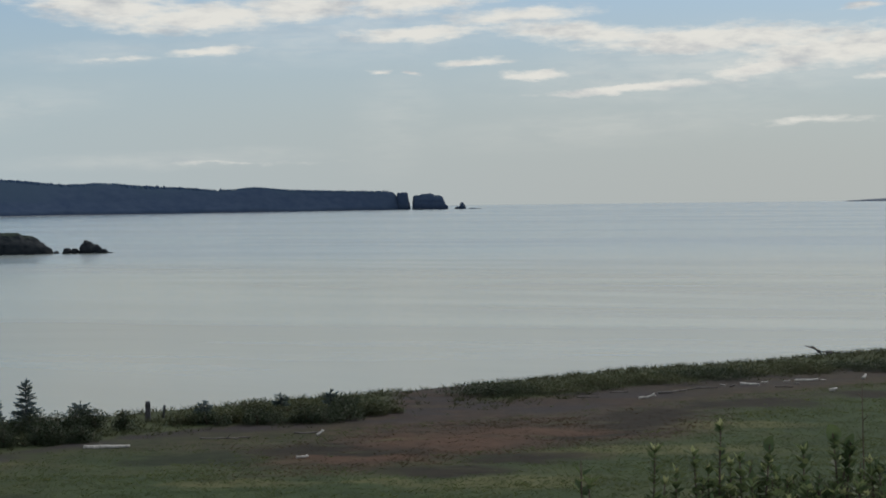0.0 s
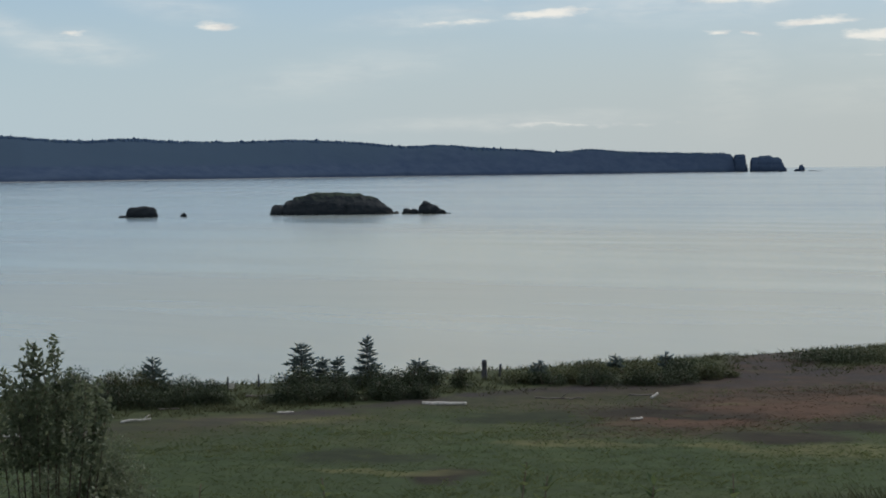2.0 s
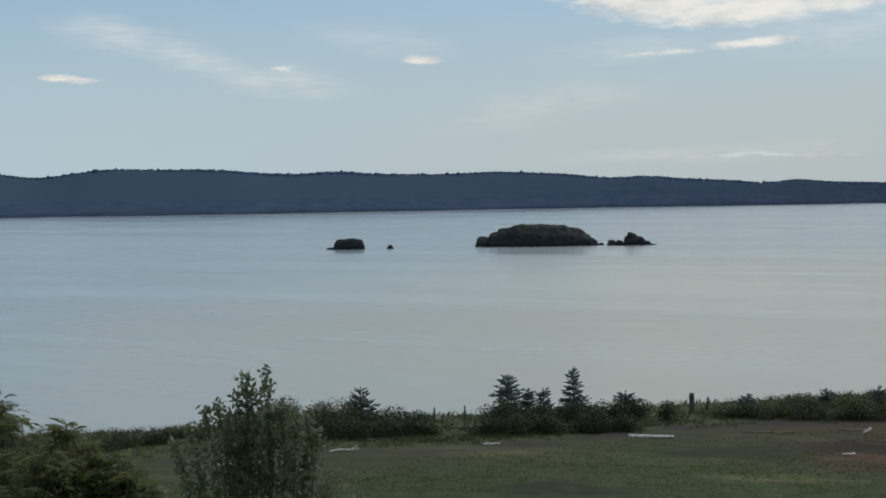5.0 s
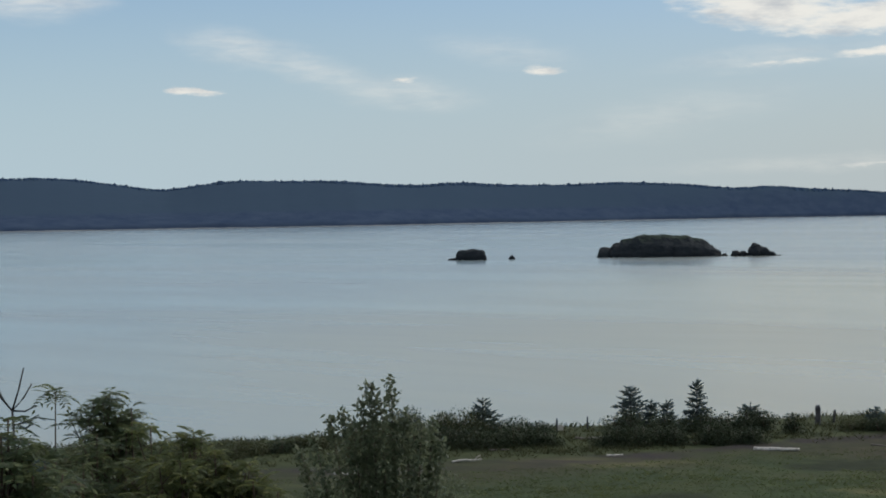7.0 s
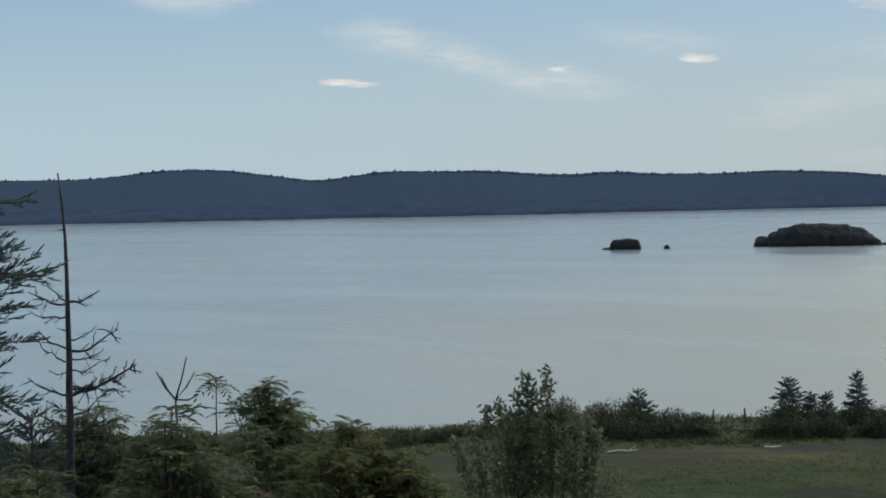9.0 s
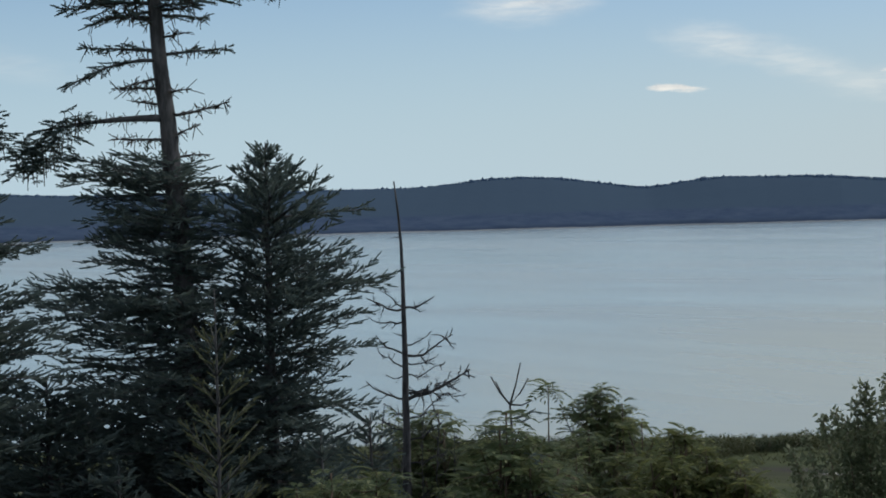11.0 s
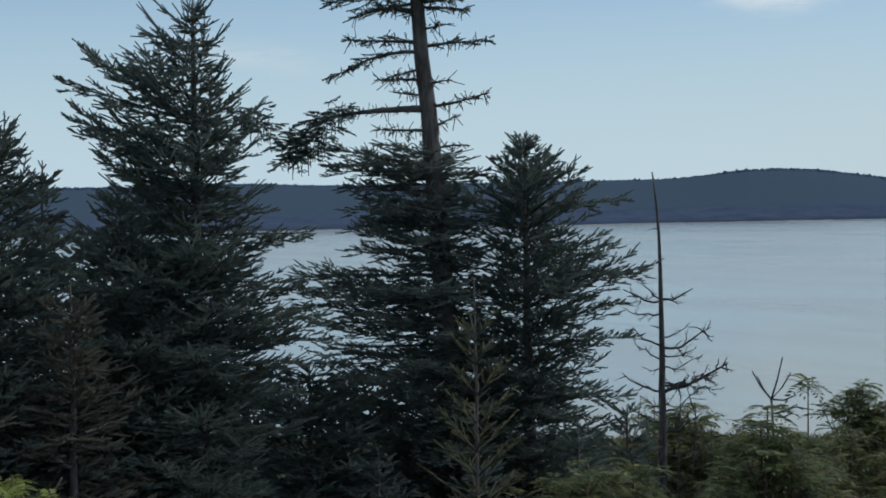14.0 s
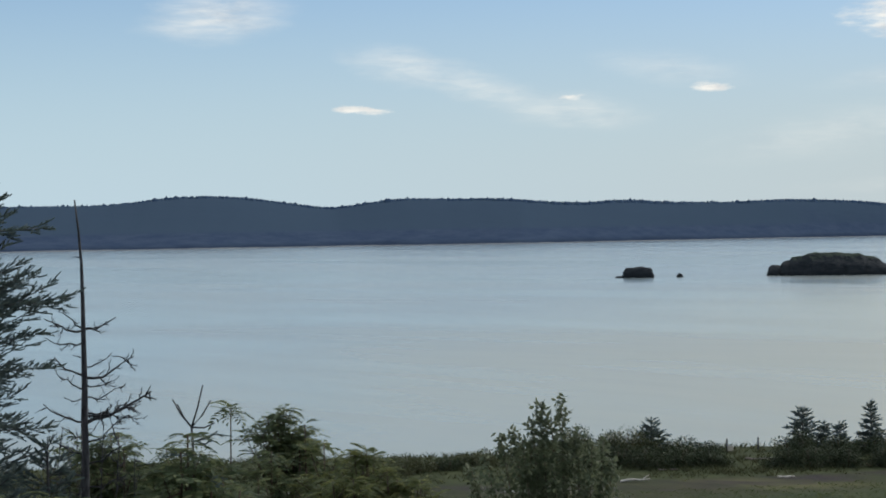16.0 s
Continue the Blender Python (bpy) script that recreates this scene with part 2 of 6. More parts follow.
# the blue of distant haze is mixed into the colour of these conifers
M_HAZED_WOODS = leaf_material("hazed_far_woods", (0.040, 0.070, 0.126), (0.053, 0.088, 0.146), (0.066, 0.106, 0.138), 0.0, 1.0, 0.0, 0.012, 0.35)
M_BARK = bark_material("spruce_bark", (0.038, 0.040, 0.044), (0.104, 0.107, 0.114))
M_DEADWOOD = bark_material("dead_spruce_wood", (0.028, 0.031, 0.036), (0.080, 0.085, 0.095), 22.0)
M_STEM = bark_material("shrub_stems", (0.05, 0.038, 0.03), (0.13, 0.10, 0.08), 25.0)
M_DRIFT = bark_material("bleached_driftwood", (0.34, 0.32, 0.30), (0.70, 0.68, 0.65), 9.0)
M_DRIFT_DARK = bark_material("weathered_driftwood", (0.10, 0.09, 0.085), (0.24, 0.22, 0.21), 9.0)
M_ROCK = rock_material("island_rock", (0.014, 0.020, 0.026), (0.034, 0.040, 0.047), (0.024, 0.038, 0.030), 6.0, 0.35, spec=0.15)
# headland slope and sea stacks: haze blue painted into the rock and turf colours
M_HAZED_CLIFF = rock_material("hazed_far_cliff_rock", (0.040, 0.064, 0.116), (0.058, 0.086, 0.140), (0.050, 0.080, 0.124), 24.0, 0.05, 0.25, 0.0)
# island on the horizon: its pale blue is haze put into the colour
M_FAR = rock_material("hazed_far_shore", (0.14, 0.17, 0.22), (0.18, 0.21, 0.26), (0.14, 0.175, 0.21), 10.0, 0.05, 0.1, 0.0)
M_BOARD = plain_material("pale_painted_board", (0.55, 0.53, 0.47), (0.42, 0.41, 0.37), 8.0, 0.7)

# patches of other growth in the meadow: place, half size, kind (0 dark olive, 1 dark brown, 2 rust, 3 straw)
PATCHES = [
    (15.7, 89.9, 4.6, 2.2, 1), (8.8, 83.6, 2.4, 5.0, 1), (10.8, 87.2, 2.2, 2.6, 1), (22.6, 93.4, 3.2, 2.6, 1), (-10.5, 73.7, 3.6, 2.3, 0), (6.2, 80.0, 2.4, 2.2, 1),
    (-4.8, 75.0, 4.4, 2.6, 1), (0.0, 77.6, 5.2, 3.4, 2), (4.6, 80.9, 3.6, 1.8, 2), (-4.5, 72.4, 3.4, 1.6, 2), (0.2, 69.4, 3.8, 2.0, 1), (3.6, 72.6, 3.6, 1.8, 1), (-14.6, 62.4, 3.4, 2.2, 0), (-11.1, 58.3, 1.7, 2.0, 1),
    (-2.5, 66.5, 2.4, 1.2, 3), (-13.2, 58.9, 3.2, 1.0, 3), (9.0, 74.0, 6.0, 2.5, 3), (3.0, 66.0, 4.0, 2.0, 3), (-21.0, 71.5, 4.0, 1.8, 3), (14.0, 82.0, 4.0, 1.6, 3), (-8.0, 66.5, 4.0, 1.4, 3),
]


def patch_mask(x, y):
    m = np.zeros_like(x)
    for cx, cy, rx, ry, kind in PATCHES:
        if kind != 3:
            m = np.maximum(m, 1 - step(np.hypot((x - cx) / rx, (y - cy) / ry), 0.55, 1.1))
    return m


# meadow, gravel and dead grass in one sheet of ground
M_GROUND, n = material("shore_ground")
here = n.add("ShaderNodeTexCoord").outputs["Object"]
px = n.add("ShaderNodeSeparateXYZ", here).outputs
across = n.math("MULTIPLY", n.math("SUBTRACT", n.math("SUBTRACT", px[1], SHORE_Y), n.math("MULTIPLY", px[0], SHORE_TILT)), SHORE_N)
wide = n.noise(here, 0.09, 4.0, 0.6)
fine = n.noise(here, 1.1, 7.0, 0.65)
grit = n.noise(here, 9.0, 5.0, 0.7)
line = n.math("ADD", across, n.math("ADD", n.math("MULTIPLY", n.math("SUBTRACT", wide, 0.5), 7.0), n.math("MULTIPLY", n.math("SUBTRACT", fine, 0.5), 3.0)))
inner = n.math("ADD", n.ramp(px[0], -14.0, 8.0, -2.5, -5.2), n.ramp(px[0], -22.0, -12.0, -2.2, 0.0))
gravel = n.ramp(n.math("SUBTRACT", line, inner), -0.8, 0.9)
fringe = n.ramp(n.math("SUBTRACT", line, inner), -5.5, -0.2, 0.0, 0.85)
fringe = n.math("MULTIPLY", fringe, n.ramp(px[0], -16.0, -2.0, 0.35, 1.0))
brown = n.math("MULTIPLY", n.ramp(n.noise(n.scaled(here, 0.35, 1.0, 1.0), 0.16, 4.0, 0.55), 0.44, 0.58), n.math("MULTIPLY", n.ramp(n.math("SUBTRACT", line, inner), -11.0, -3.0), n.ramp(px[0], -16.0, -4.0, 0.25, 1.0)))
dead = n.math("MULTIPLY", n.ramp(line, -17.5, -13.5), n.math("MULTIPLY", n.ramp(px[0], -11.0, -2.0), n.ramp(px[0], 9.0, 15.0, 1.0, 0.0)))
green = n.mix(n.ramp(fine, 0.3, 0.7), rgb(0.026, 0.044, 0.019), rgb(0.048, 0.074, 0.031))
green = n.mix(n.ramp(wide, 0.5, 0.75, 0.0, 0.6), green, rgb(0.11, 0.105, 0.05))
rust = n.mix(n.ramp(fine, 0.35, 0.7), rgb(0.036, 0.026, 0.020), rgb(0.070, 0.045, 0.032))
stone = n.mix(n.ramp(grit, 0.3, 0.7), rgb(0.022, 0.021, 0.024), rgb(0.052, 0.046, 0.049))
stone = n.mix(n.ramp(fine, 0.5, 0.75, 0.0, 0.55), stone, rgb(0.06, 0.046, 0.036))
soft = n.ramp(n.noise(n.scaled(here, 0.5, 1.0, 1.0), 0.22, 5.0, 0.6), 0.42, 0.66, 0.0, 0.75)
green = n.mix(soft, green, rgb(0.040, 0.060, 0.027))
gravel = n.math("MULTIPLY", gravel, n.ramp(n.noise(n.scaled(here, 0.4, 1.0, 1.0), 0.33, 5.0, 0.6), 0.38, 0.58, 1.0, 0.25))
c = n.mix(n.math("MAXIMUM", dead, fringe), green, rust)
c = n.mix(n.math("MULTIPLY", brown, 0.8), c, n.mix(n.ramp(fine, 0.3, 0.7), rgb(0.036, 0.033, 0.026), rgb(0.058, 0.048, 0.038)))
shift = n.add("ShaderNodeTexNoise")
n.put(shift.inputs["Vector"], here)
shift.inputs["Scale"].default_value, shift.inputs["Detail"].default_value = 0.35, 4.0
warp = n.add("ShaderNodeVectorMath", n.add("ShaderNodeVectorMath", shift.outputs["Color"], (0.5, 0.5, 0.5), operation="SUBTRACT").outputs[0], (5.0, 5.0, 0.0), operation="MULTIPLY").outputs[0]
bent_here = n.add("ShaderNodeVectorMath", n.scaled(here, 1.0, 1.0, 0.0), warp, operation="ADD").outputs[0]
KINDS = [((0.014, 0.022, 0.011), (0.028, 0.037, 0.019)), ((0.013, 0.011, 0.008), (0.024, 0.019, 0.014)), ((0.060, 0.034, 0.023), (0.092, 0.054, 0.037)), ((0.105, 0.108, 0.048), (0.140, 0.135, 0.062))]
for cx, cy, rx, ry, kind in PATCHES:
    m = n.add("ShaderNodeMapping", bent_here, (cx, cy, 0), (0, 0, 0), (rx, ry, 1), vector_type="TEXTURE")
    d = n.add("ShaderNodeVectorMath", m.outputs[0], operation="LENGTH").outputs["Value"]
    dark_c, light_c = KINDS[kind]
    c = n.mix(n.ramp(d, 0.45, 1.1, 0.95 if kind < 3 else 0.6, 0.0), c, n.mix(n.ramp(fine, 0.3, 0.7), rgb(*dark_c), rgb(*light_c)))
mottle = n.noise(n.scaled(here, 0.4, 1.0, 1.0), 0.7, 5.0, 0.65, 0.6)
c = n.mix(n.ramp(mottle, 0.52, 0.72, 0.0, 0.6), c, n.mix(0.5, c, rgb(0.016, 0.022, 0.012)))
c = n.mix(n.ramp(mottle, 0.28, 0.46, 0.35, 0.0), c, rgb(0.095, 0.115, 0.050))
c = n.mix(gravel, c, stone)
gap = n.ramp(n.math("ABSOLUTE", n.math("ADD", px[0], 0.4)), 1.6, 3.2)
c = n.mix(n.math("MULTIPLY", n.ramp(n.math("ADD", n.math("ADD", across, n.ramp(px[0], -21.0, -12.0, 2.6, 0.0)), n.math("MULTIPLY", fine, 1.6)), 0.0, 1.3), gap), c, n.mix(n.ramp(fine, 0.3, 0.7), rgb(0.034, 0.047, 0.023), rgb(0.060, 0.074, 0.035)))
finish(n, gloss(n, c, 0.95, bump(n, n.math("ADD", fine, n.math("MULTIPLY", grit, 0.4)), 0.4, 0.05), 0.15).outputs[0])

# silty tidal water
M_SEA, n = material("tidal_water")
here = n.add("ShaderNodeTexCoord").outputs["Object"]
turned = n.add("ShaderNodeMapping", here, (0, 0, 0), (0, 0, radians(18))).outputs[0]
slick = n.ramp(n.noise(n.scaled(turned, 0.35, 1.6, 1.0), 0.008, 6.0, 0.6, 0.6), 0.35, 0.68)
streak = n.noise(n.scaled(turned, 0.2, 2.2, 1.0), 0.03, 5.0, 0.6, 1.6)
px = n.add("ShaderNodeSeparateXYZ", here).outputs
silt = n.ramp(n.math("ADD", n.math("ADD", px[0], n.math("MULTIPLY", px[1], 0.12)), n.math("MULTIPLY", slick, 20.0)), -100.0, 0.0)
silt = n.math("MULTIPLY", silt, n.ramp(n.math("ADD", px[1], n.math("MULTIPLY", streak, 160.0)), 360.0, 560.0, 1.0, 0.22))
c = n.mix(silt, rgb(0.182, 0.252, 0.290), rgb(0.325, 0.302, 0.190))
c = n.mix(n.math("MULTIPLY", slick, 0.25), c, rgb(0.34, 0.345, 0.31))
c = n.mix(n.ramp(streak, 0.50, 0.68, 0.0, 0.11), c, rgb(0.19, 0.21, 0.19))
ripple = n.noise(n.scaled(turned, 0.6, 1.3, 1.0), 1.6, 4.0, 0.6)
swell = n.noise(n.scaled(turned, 0.3, 1.4, 1.0), 0.12, 3.0)
rough = n.ramp(n.math("ADD", n.math("MULTIPLY", slick, 0.6), n.math("MULTIPLY", streak, 0.4)), 0.2, 0.8, 0.16, 0.24)
b = gloss(n, c, rough, bump(n, n.math("ADD", ripple, n.math("MULTIPLY", swell, 0.8)), 0.022, 0.10), 0.5)
b.inputs["IOR"].default_value = 1.33
finish(n, b.outputs[0])


# ---- building ----
RNG = np.random.default_rng(7)


def unit(v):
    return v / np.maximum(np.linalg.norm(v, axis=-1, keepdims=True), 1e-9)


def mesh_of(name, verts, faces, mat, smooth=False):
    """A mesh from arrays: verts (n, 3), faces (m, 3) or (m, 4)."""
    verts, faces = np.asarray(verts, np.float32), np.asarray(faces, np.int32)
    me = bpy.data.meshes.new(name)
    k = faces.shape[1]
    me.vertices.add(len(verts)), me.loops.add(faces.size), me.polygons.add(len(faces))
    me.vertices.foreach_set("co", verts.ravel())
    me.loops.foreach_set("vertex_index", faces.ravel())
    me.polygons.foreach_set("loop_start", np.arange(0, faces.size, k, dtype=np.int32))
    me.polygons.foreach_set("use_smooth", np.full(len(faces), smooth))
    me.update(calc_edges=True)
    me.materials.append(mat)
    return me


def thing(name, x, y, z, label, category, group="", kind="", turn=0.0):
    ob = new(name)
    ob.empty_display_size = 0.3
    ob.matrix_world = pose(x, y, z, 0, 0, turn)
    return tagged(ob, label, category, group, kind)


def part(name, me, parent, label="", kind=""):
    ob = new(name, me)
    ob.parent = parent
    return tagged(ob, label, kind=kind)


def spot(bearing, far):
    b = radians(bearing)
    return far * math.sin(b), far * math.cos(b)


def step(v, a, b):
    t = np.clip((v - a) / (b - a), 0, 1)
    return t * t * (3 - 2 * t)


def inland(x, y):
    """Distance across the shore line: negative towards the bluff, positive towards the water."""
    return (y - SHORE_Y - SHORE_TILT * x) * SHORE_N


def waves(x, y, seed, scale):
    """Cheap smooth unevenness, -1 to 1."""
    r = np.random.default_rng(seed)
    out = 0
    for k in range(6):
        a, f, ph = r.uniform(0, 6.28), scale * 1.7 ** k, r.uniform(0, 6.28)
        out = out + np.sin((x * math.cos(a) + y * math.sin(a)) * f + ph) / 1.6 ** k
    return out / 2.2


def ground_z(x, y):
    s = inland(x, y)
    z = 2.55 + (11.4 - 2.55) * np.clip((-30 - s) / 41.0, 0, 1)
    z = z + 0.12 * step(s, -3, 3)
    z = z - 3.3 * step(s, 6.0, 16) - 3.5 * step(s, 14, 60)
    flat_here = step(s, -68, -55) * (1 - step(s, 20, 40))
    return z + (0.14 * waves(x, y, 3, 0.09) + 0.05 * waves(x, y, 4, 0.5)) * flat_here


def grid(us, vs):
    """Corner indices of the quads of a len(vs) by len(us) lattice."""
    i = np.arange(len(vs) - 1)[:, None] * len(us) + np.arange(len(us) - 1)[None]
    i = i.ravel()
    return np.stack([i, i + 1, i + 1 + len(us), i + len(us)], 1)


def tube(points, radii, sides=6, rng=None, rough=0.0):
    """A tapered tube along points; returns verts, quads."""
    p = np.asarray(points, float)
    d = unit(np.gradient(p, axis=0))
    ref = np.where(np.abs(d[:, 2:3]) > 0.8, np.array([[1.0, 0, 0]]), np.array([[0, 0, 1.0]]))
    a = unit(np.cross(d, ref))
    b = np.cross(d, a)
    ang = np.arange(sides) / sides * 2 * math.pi
    r = np.asarray(radii, float)[:, None, None] * np.ones((len(p), sides, 1))
    if rng is not None and rough:
        r = r * (1 + rough * rng.uniform(-1, 1, r.shape))
    v = p[:, None] + r * (np.cos(ang)[None, :, None] * a[:, None] + np.sin(ang)[None, :, None] * b[:, None])
    v = v.reshape(-1, 3)
    f = []
    for i in range(len(p) - 1):
        for k in range(sides):
            q = (k + 1) % sides
            f.append((i * sides + k, i * sides + q, (i + 1) * sides + q, (i + 1) * sides + k))
    v = np.vstack([v, p[:1], p[-1:]])
    for k in range(sides):
        q = (k + 1) % sides
        f.append((k, len(v) - 2, len(v) - 2, q))
        f.append(((len(p) - 1) * sides + k, (len(p) - 1) * sides + q, len(v) - 1, len(v) - 1))
    return v, np.array(f)


def join(pieces):
    vs, fs, at = [], [], 0
    for v, f in pieces:
        vs.append(v), fs.append(f + at)
        at += len(v)
    return np.vstack(vs), np.vstack(fs)


def tube_mesh(name, lines, mat, sides=5):
    """Tubes as triangles and quads without degenerate faces."""
    v, f = join([tube(p, r, sides) for p, r in lines])
    tri = []
    for q in f:
        u = list(dict.fromkeys(q.tolist()))
        tri.append((u[0], u[1], u[2]))
        if len(u) == 4:
            tri.append((u[0], u[2], u[3]))
    return mesh_of(name, v, np.array(tri), mat, True)


def bristles(a, b, rng, count, length, width, core=0.014):
    """Needle-covered twigs from a to b (n, 3): thin triangles that point forward and out."""
    d = unit(b - a)
    size = len(a)
    out = []
    for k in range(count):
        u = rng.uniform(0.0, 1.0, (size, 1))
        r = unit(np.cross(d, rng.normal(size=(size, 3))))
        w = unit(d * rng.uniform(0.35, 0.9, (size, 1)) + r)
        side = unit(np.cross(w, rng.normal(size=(size, 3)))) * width / 2
        p = a + (b - a) * u
        out.append(np.stack([p - side, p + side, p + w * length * rng.uniform(0.7, 1.2, (size, 1))], 1))
    side = unit(np.cross(d, rng.normal(size=(size, 3)))) * core / 2
    for k in range(2):  # two crossed blades make the body of the shoot
        tip = b + d * length * 0.25
        out.append(np.stack([a - side * 0.8, tip + side * 0.5, tip - side * 0.7], 1))
        out.append(np.stack([a - side * 0.8, a + side * 0.8, tip + side * 0.5], 1))
        side = np.cross(d, side)
    v = np.concatenate(out).reshape(-1, 3)
    return v, np.arange(len(v)).reshape(-1, 3)


def spray(rng, base, way, length, rise, curl, bare, gap, reach, lines, twigs, wood=0.012, droop=0.0, shoot=0.0, fluff=0.35):
    """One conifer branch: a curved axis with flat side sprays. Adds to lines (wood) and twigs (needled pieces)."""
    bx, by, bz = (float(c) for c in base)
    wx, wy = float(way[0]), float(way[1])
    draw = random.Random(int(rng.integers(1 << 30)))
    uni = draw.uniform

    def at(s):
        return bx + wx * s, by + wy * s, bz + rise * s + curl * s * s

    def go(p, x, y, z, size):
        f = size / math.sqrt(x * x + y * y + z * z + 1e-9)
        return p[0] + x * f, p[1] + y * f, p[2] + z * f

    lines.append(([at(length * k / 5) for k in range(6)], np.linspace(wood, 0.004, 6)))
    s = bare * length + gap * uni(0, 1)
    while s < length:
        for sign in (-1, 1):
            ln = min(0.55 * (length - s) + 0.09, reach) * uni(0.6, 1.25)
            f, g, up = uni(0.4, 0.9), sign * uni(0.35, 0.95), uni(-fluff, fluff * 1.1) - droop
            x, y = wx * f + wy * g, wy * f - wx * g
            p = at(s)
            q = go(p, x, y, up, ln)
            twigs.append((p, q))
            k = max(1, int(ln / (gap * 1.05)))
            for j in range(k):
                for sg in (-1, 1):
                    if draw.random() < 0.8:
                        e = (j + uni(0.2, 0.9)) / k
                        m = (p[0] + (q[0] - p[0]) * e, p[1] + (q[1] - p[1]) * e, p[2] + (q[2] - p[2]) * e)
                        twigs.append((m, go(m, x * 0.7 - y * sg * 0.7, y * 0.7 + x * sg * 0.7, up * 0.5 + uni(-fluff, fluff * 1.2) - droop, gap * uni(0.6, 1.3))))
        s += gap * uni(0.7, 1.3)
    for k in range(3):
        a = length * (0.55 + 0.15 * k)
        twigs.append((at(a), at(min(length, a + 0.17 * length))))
    if shoot:
        tip = at(length)
        twigs.append((tip, go(tip, wx, wy, uni(0.3, 1.0), shoot * uni(0.5, 1.3))))
        for k in range(2):
            g = uni(-0.8, 0.8)
            twigs.append((tip, go(tip, wx + wy * g, wy - wx * g, uni(0.2, 0.8), shoot * uni(0.4, 0.9))))
    return at(length)


def trunk_line(height, lean, r0, rng, top=0.006, n=14):
    z = np.linspace(0, height, n)
    wig = rng.uniform(-1, 1, (n, 2)) * 0.012 * height / 6
    wig[0] = 0
    pts = np.stack([lean[0] * z + wig[:, 0], lean[1] * z + wig[:, 1], z], 1)
    return pts, r0 * (1 - z / height) ** 0.85 + top


def trunk_at(pts, z):
    return np.array([np.interp(z, pts[:, 2], pts[:, 0]), np.interp(z, pts[:, 2], pts[:, 1]), z])


def bough(rng, base, way, length, rise, curl, lines, fingers, wood=0.012, bare=0.25, fan=0.55, gap=0.062, finger=0.09, lift=0.3, tip=0.13):
    """One living spruce branch: a bent axis, side branchlets in a loose flat fan, each set with short stout needled shoots."""
    draw = random.Random(int(rng.integers(1 << 30)))
    uni = draw.uniform
    bx, by, bz = (float(c) for c in base)
    wx, wy = float(way[0]), float(way[1])
    bend = uni(-0.12, 0.12)

    def at(q):
        o = bend * q * q / max(length, 0.1)
        return bx + wx * q - wy * o, by + wy * q + wx * o, bz + rise * q + curl * q * q

    def shoot(p, x, y, z, size):
        f = size / math.sqrt(x * x + y * y + z * z + 1e-9)
        q = p[0] + x * f, p[1] + y * f, p[2] + z * f
        fingers.append((p, q))
        return q

    lines.append(([at(length * k / 5) for k in range(6)], np.linspace(wood, 0.005, 6)))
    q, sign = length * bare * uni(0.6, 1.3), 1
    while q < length:
        sign = -sign
        left = 1 - q / length
        m = (fan * length * (0.28 + 0.9 * left) * (0.45 + 0.55 * min(1.0, q / (0.5 * length))) + 0.03) * uni(0.45, 1.2)
        g = sign * uni(0.6, 1.5)
        x, y, z = wx - wy * g, wy + wx * g, rise + 2 * curl * q + uni(-0.55, 0.45)
        f = 1 / math.sqrt(x * x + y * y + z * z)
        x, y, z = x * f, y * f, z * f
        p = at(q)
        e, turn = uni(0.02, 0.06), 1
        while e < m:
            o = (p[0] + x * e, p[1] + y * e, p[2] + z * e)
            turn = -turn
            h = turn * uni(0.3, 1.1)
            shoot(o, x - y * h, y + x * h, z + lift * uni(-0.5, 2.2), finger * uni(0.55, 1.2))
            e += gap * uni(0.6, 1.2)
        shoot((p[0] + x * m * 0.75, p[1] + y * m * 0.75, p[2] + z * m * 0.75), x, y, z + lift * uni(0, 1.2), m * 0.25 + finger * uni(0.6, 1.2))
        q += gap * uni(0.7, 1.35)
    end = at(length * 0.93)
    for k in range(3):
        h = (k - 1) * uni(0.2, 0.8)
        shoot(end, wx - wy * h, wy + wx * h, rise + 2 * curl * length + lift * uni(0.2, 1.6), tip * uni(0.7, 1.3))


def leader(rng, foot, top, fingers, side=0.16):
    """An upright top shoot with short slanting side shoots in rings."""
    foot, top = np.asarray(foot, float), np.asarray(top, float)
    n = max(2, int(np.linalg.norm(top - foot) / 0.12))
    for k in range(n):
        fingers.append((foot + (top - foot) * k / n, foot + (top - foot) * (k + 1.0) / n))
        for j in range(int(rng.integers(3, 6)) if k < n - 1 else 2):
            a = rng.uniform(0, 6.28)
            ln = side * (1 - 0.55 * k / n) * rng.uniform(0.6, 1.4)
            p = foot + (top - foot) * (k + rng.uniform(0, 0.4)) / n
            fingers.append((p, p + unit(np.array([math.cos(a), math.sin(a), rng.uniform(0.5, 1.3)])) * ln))


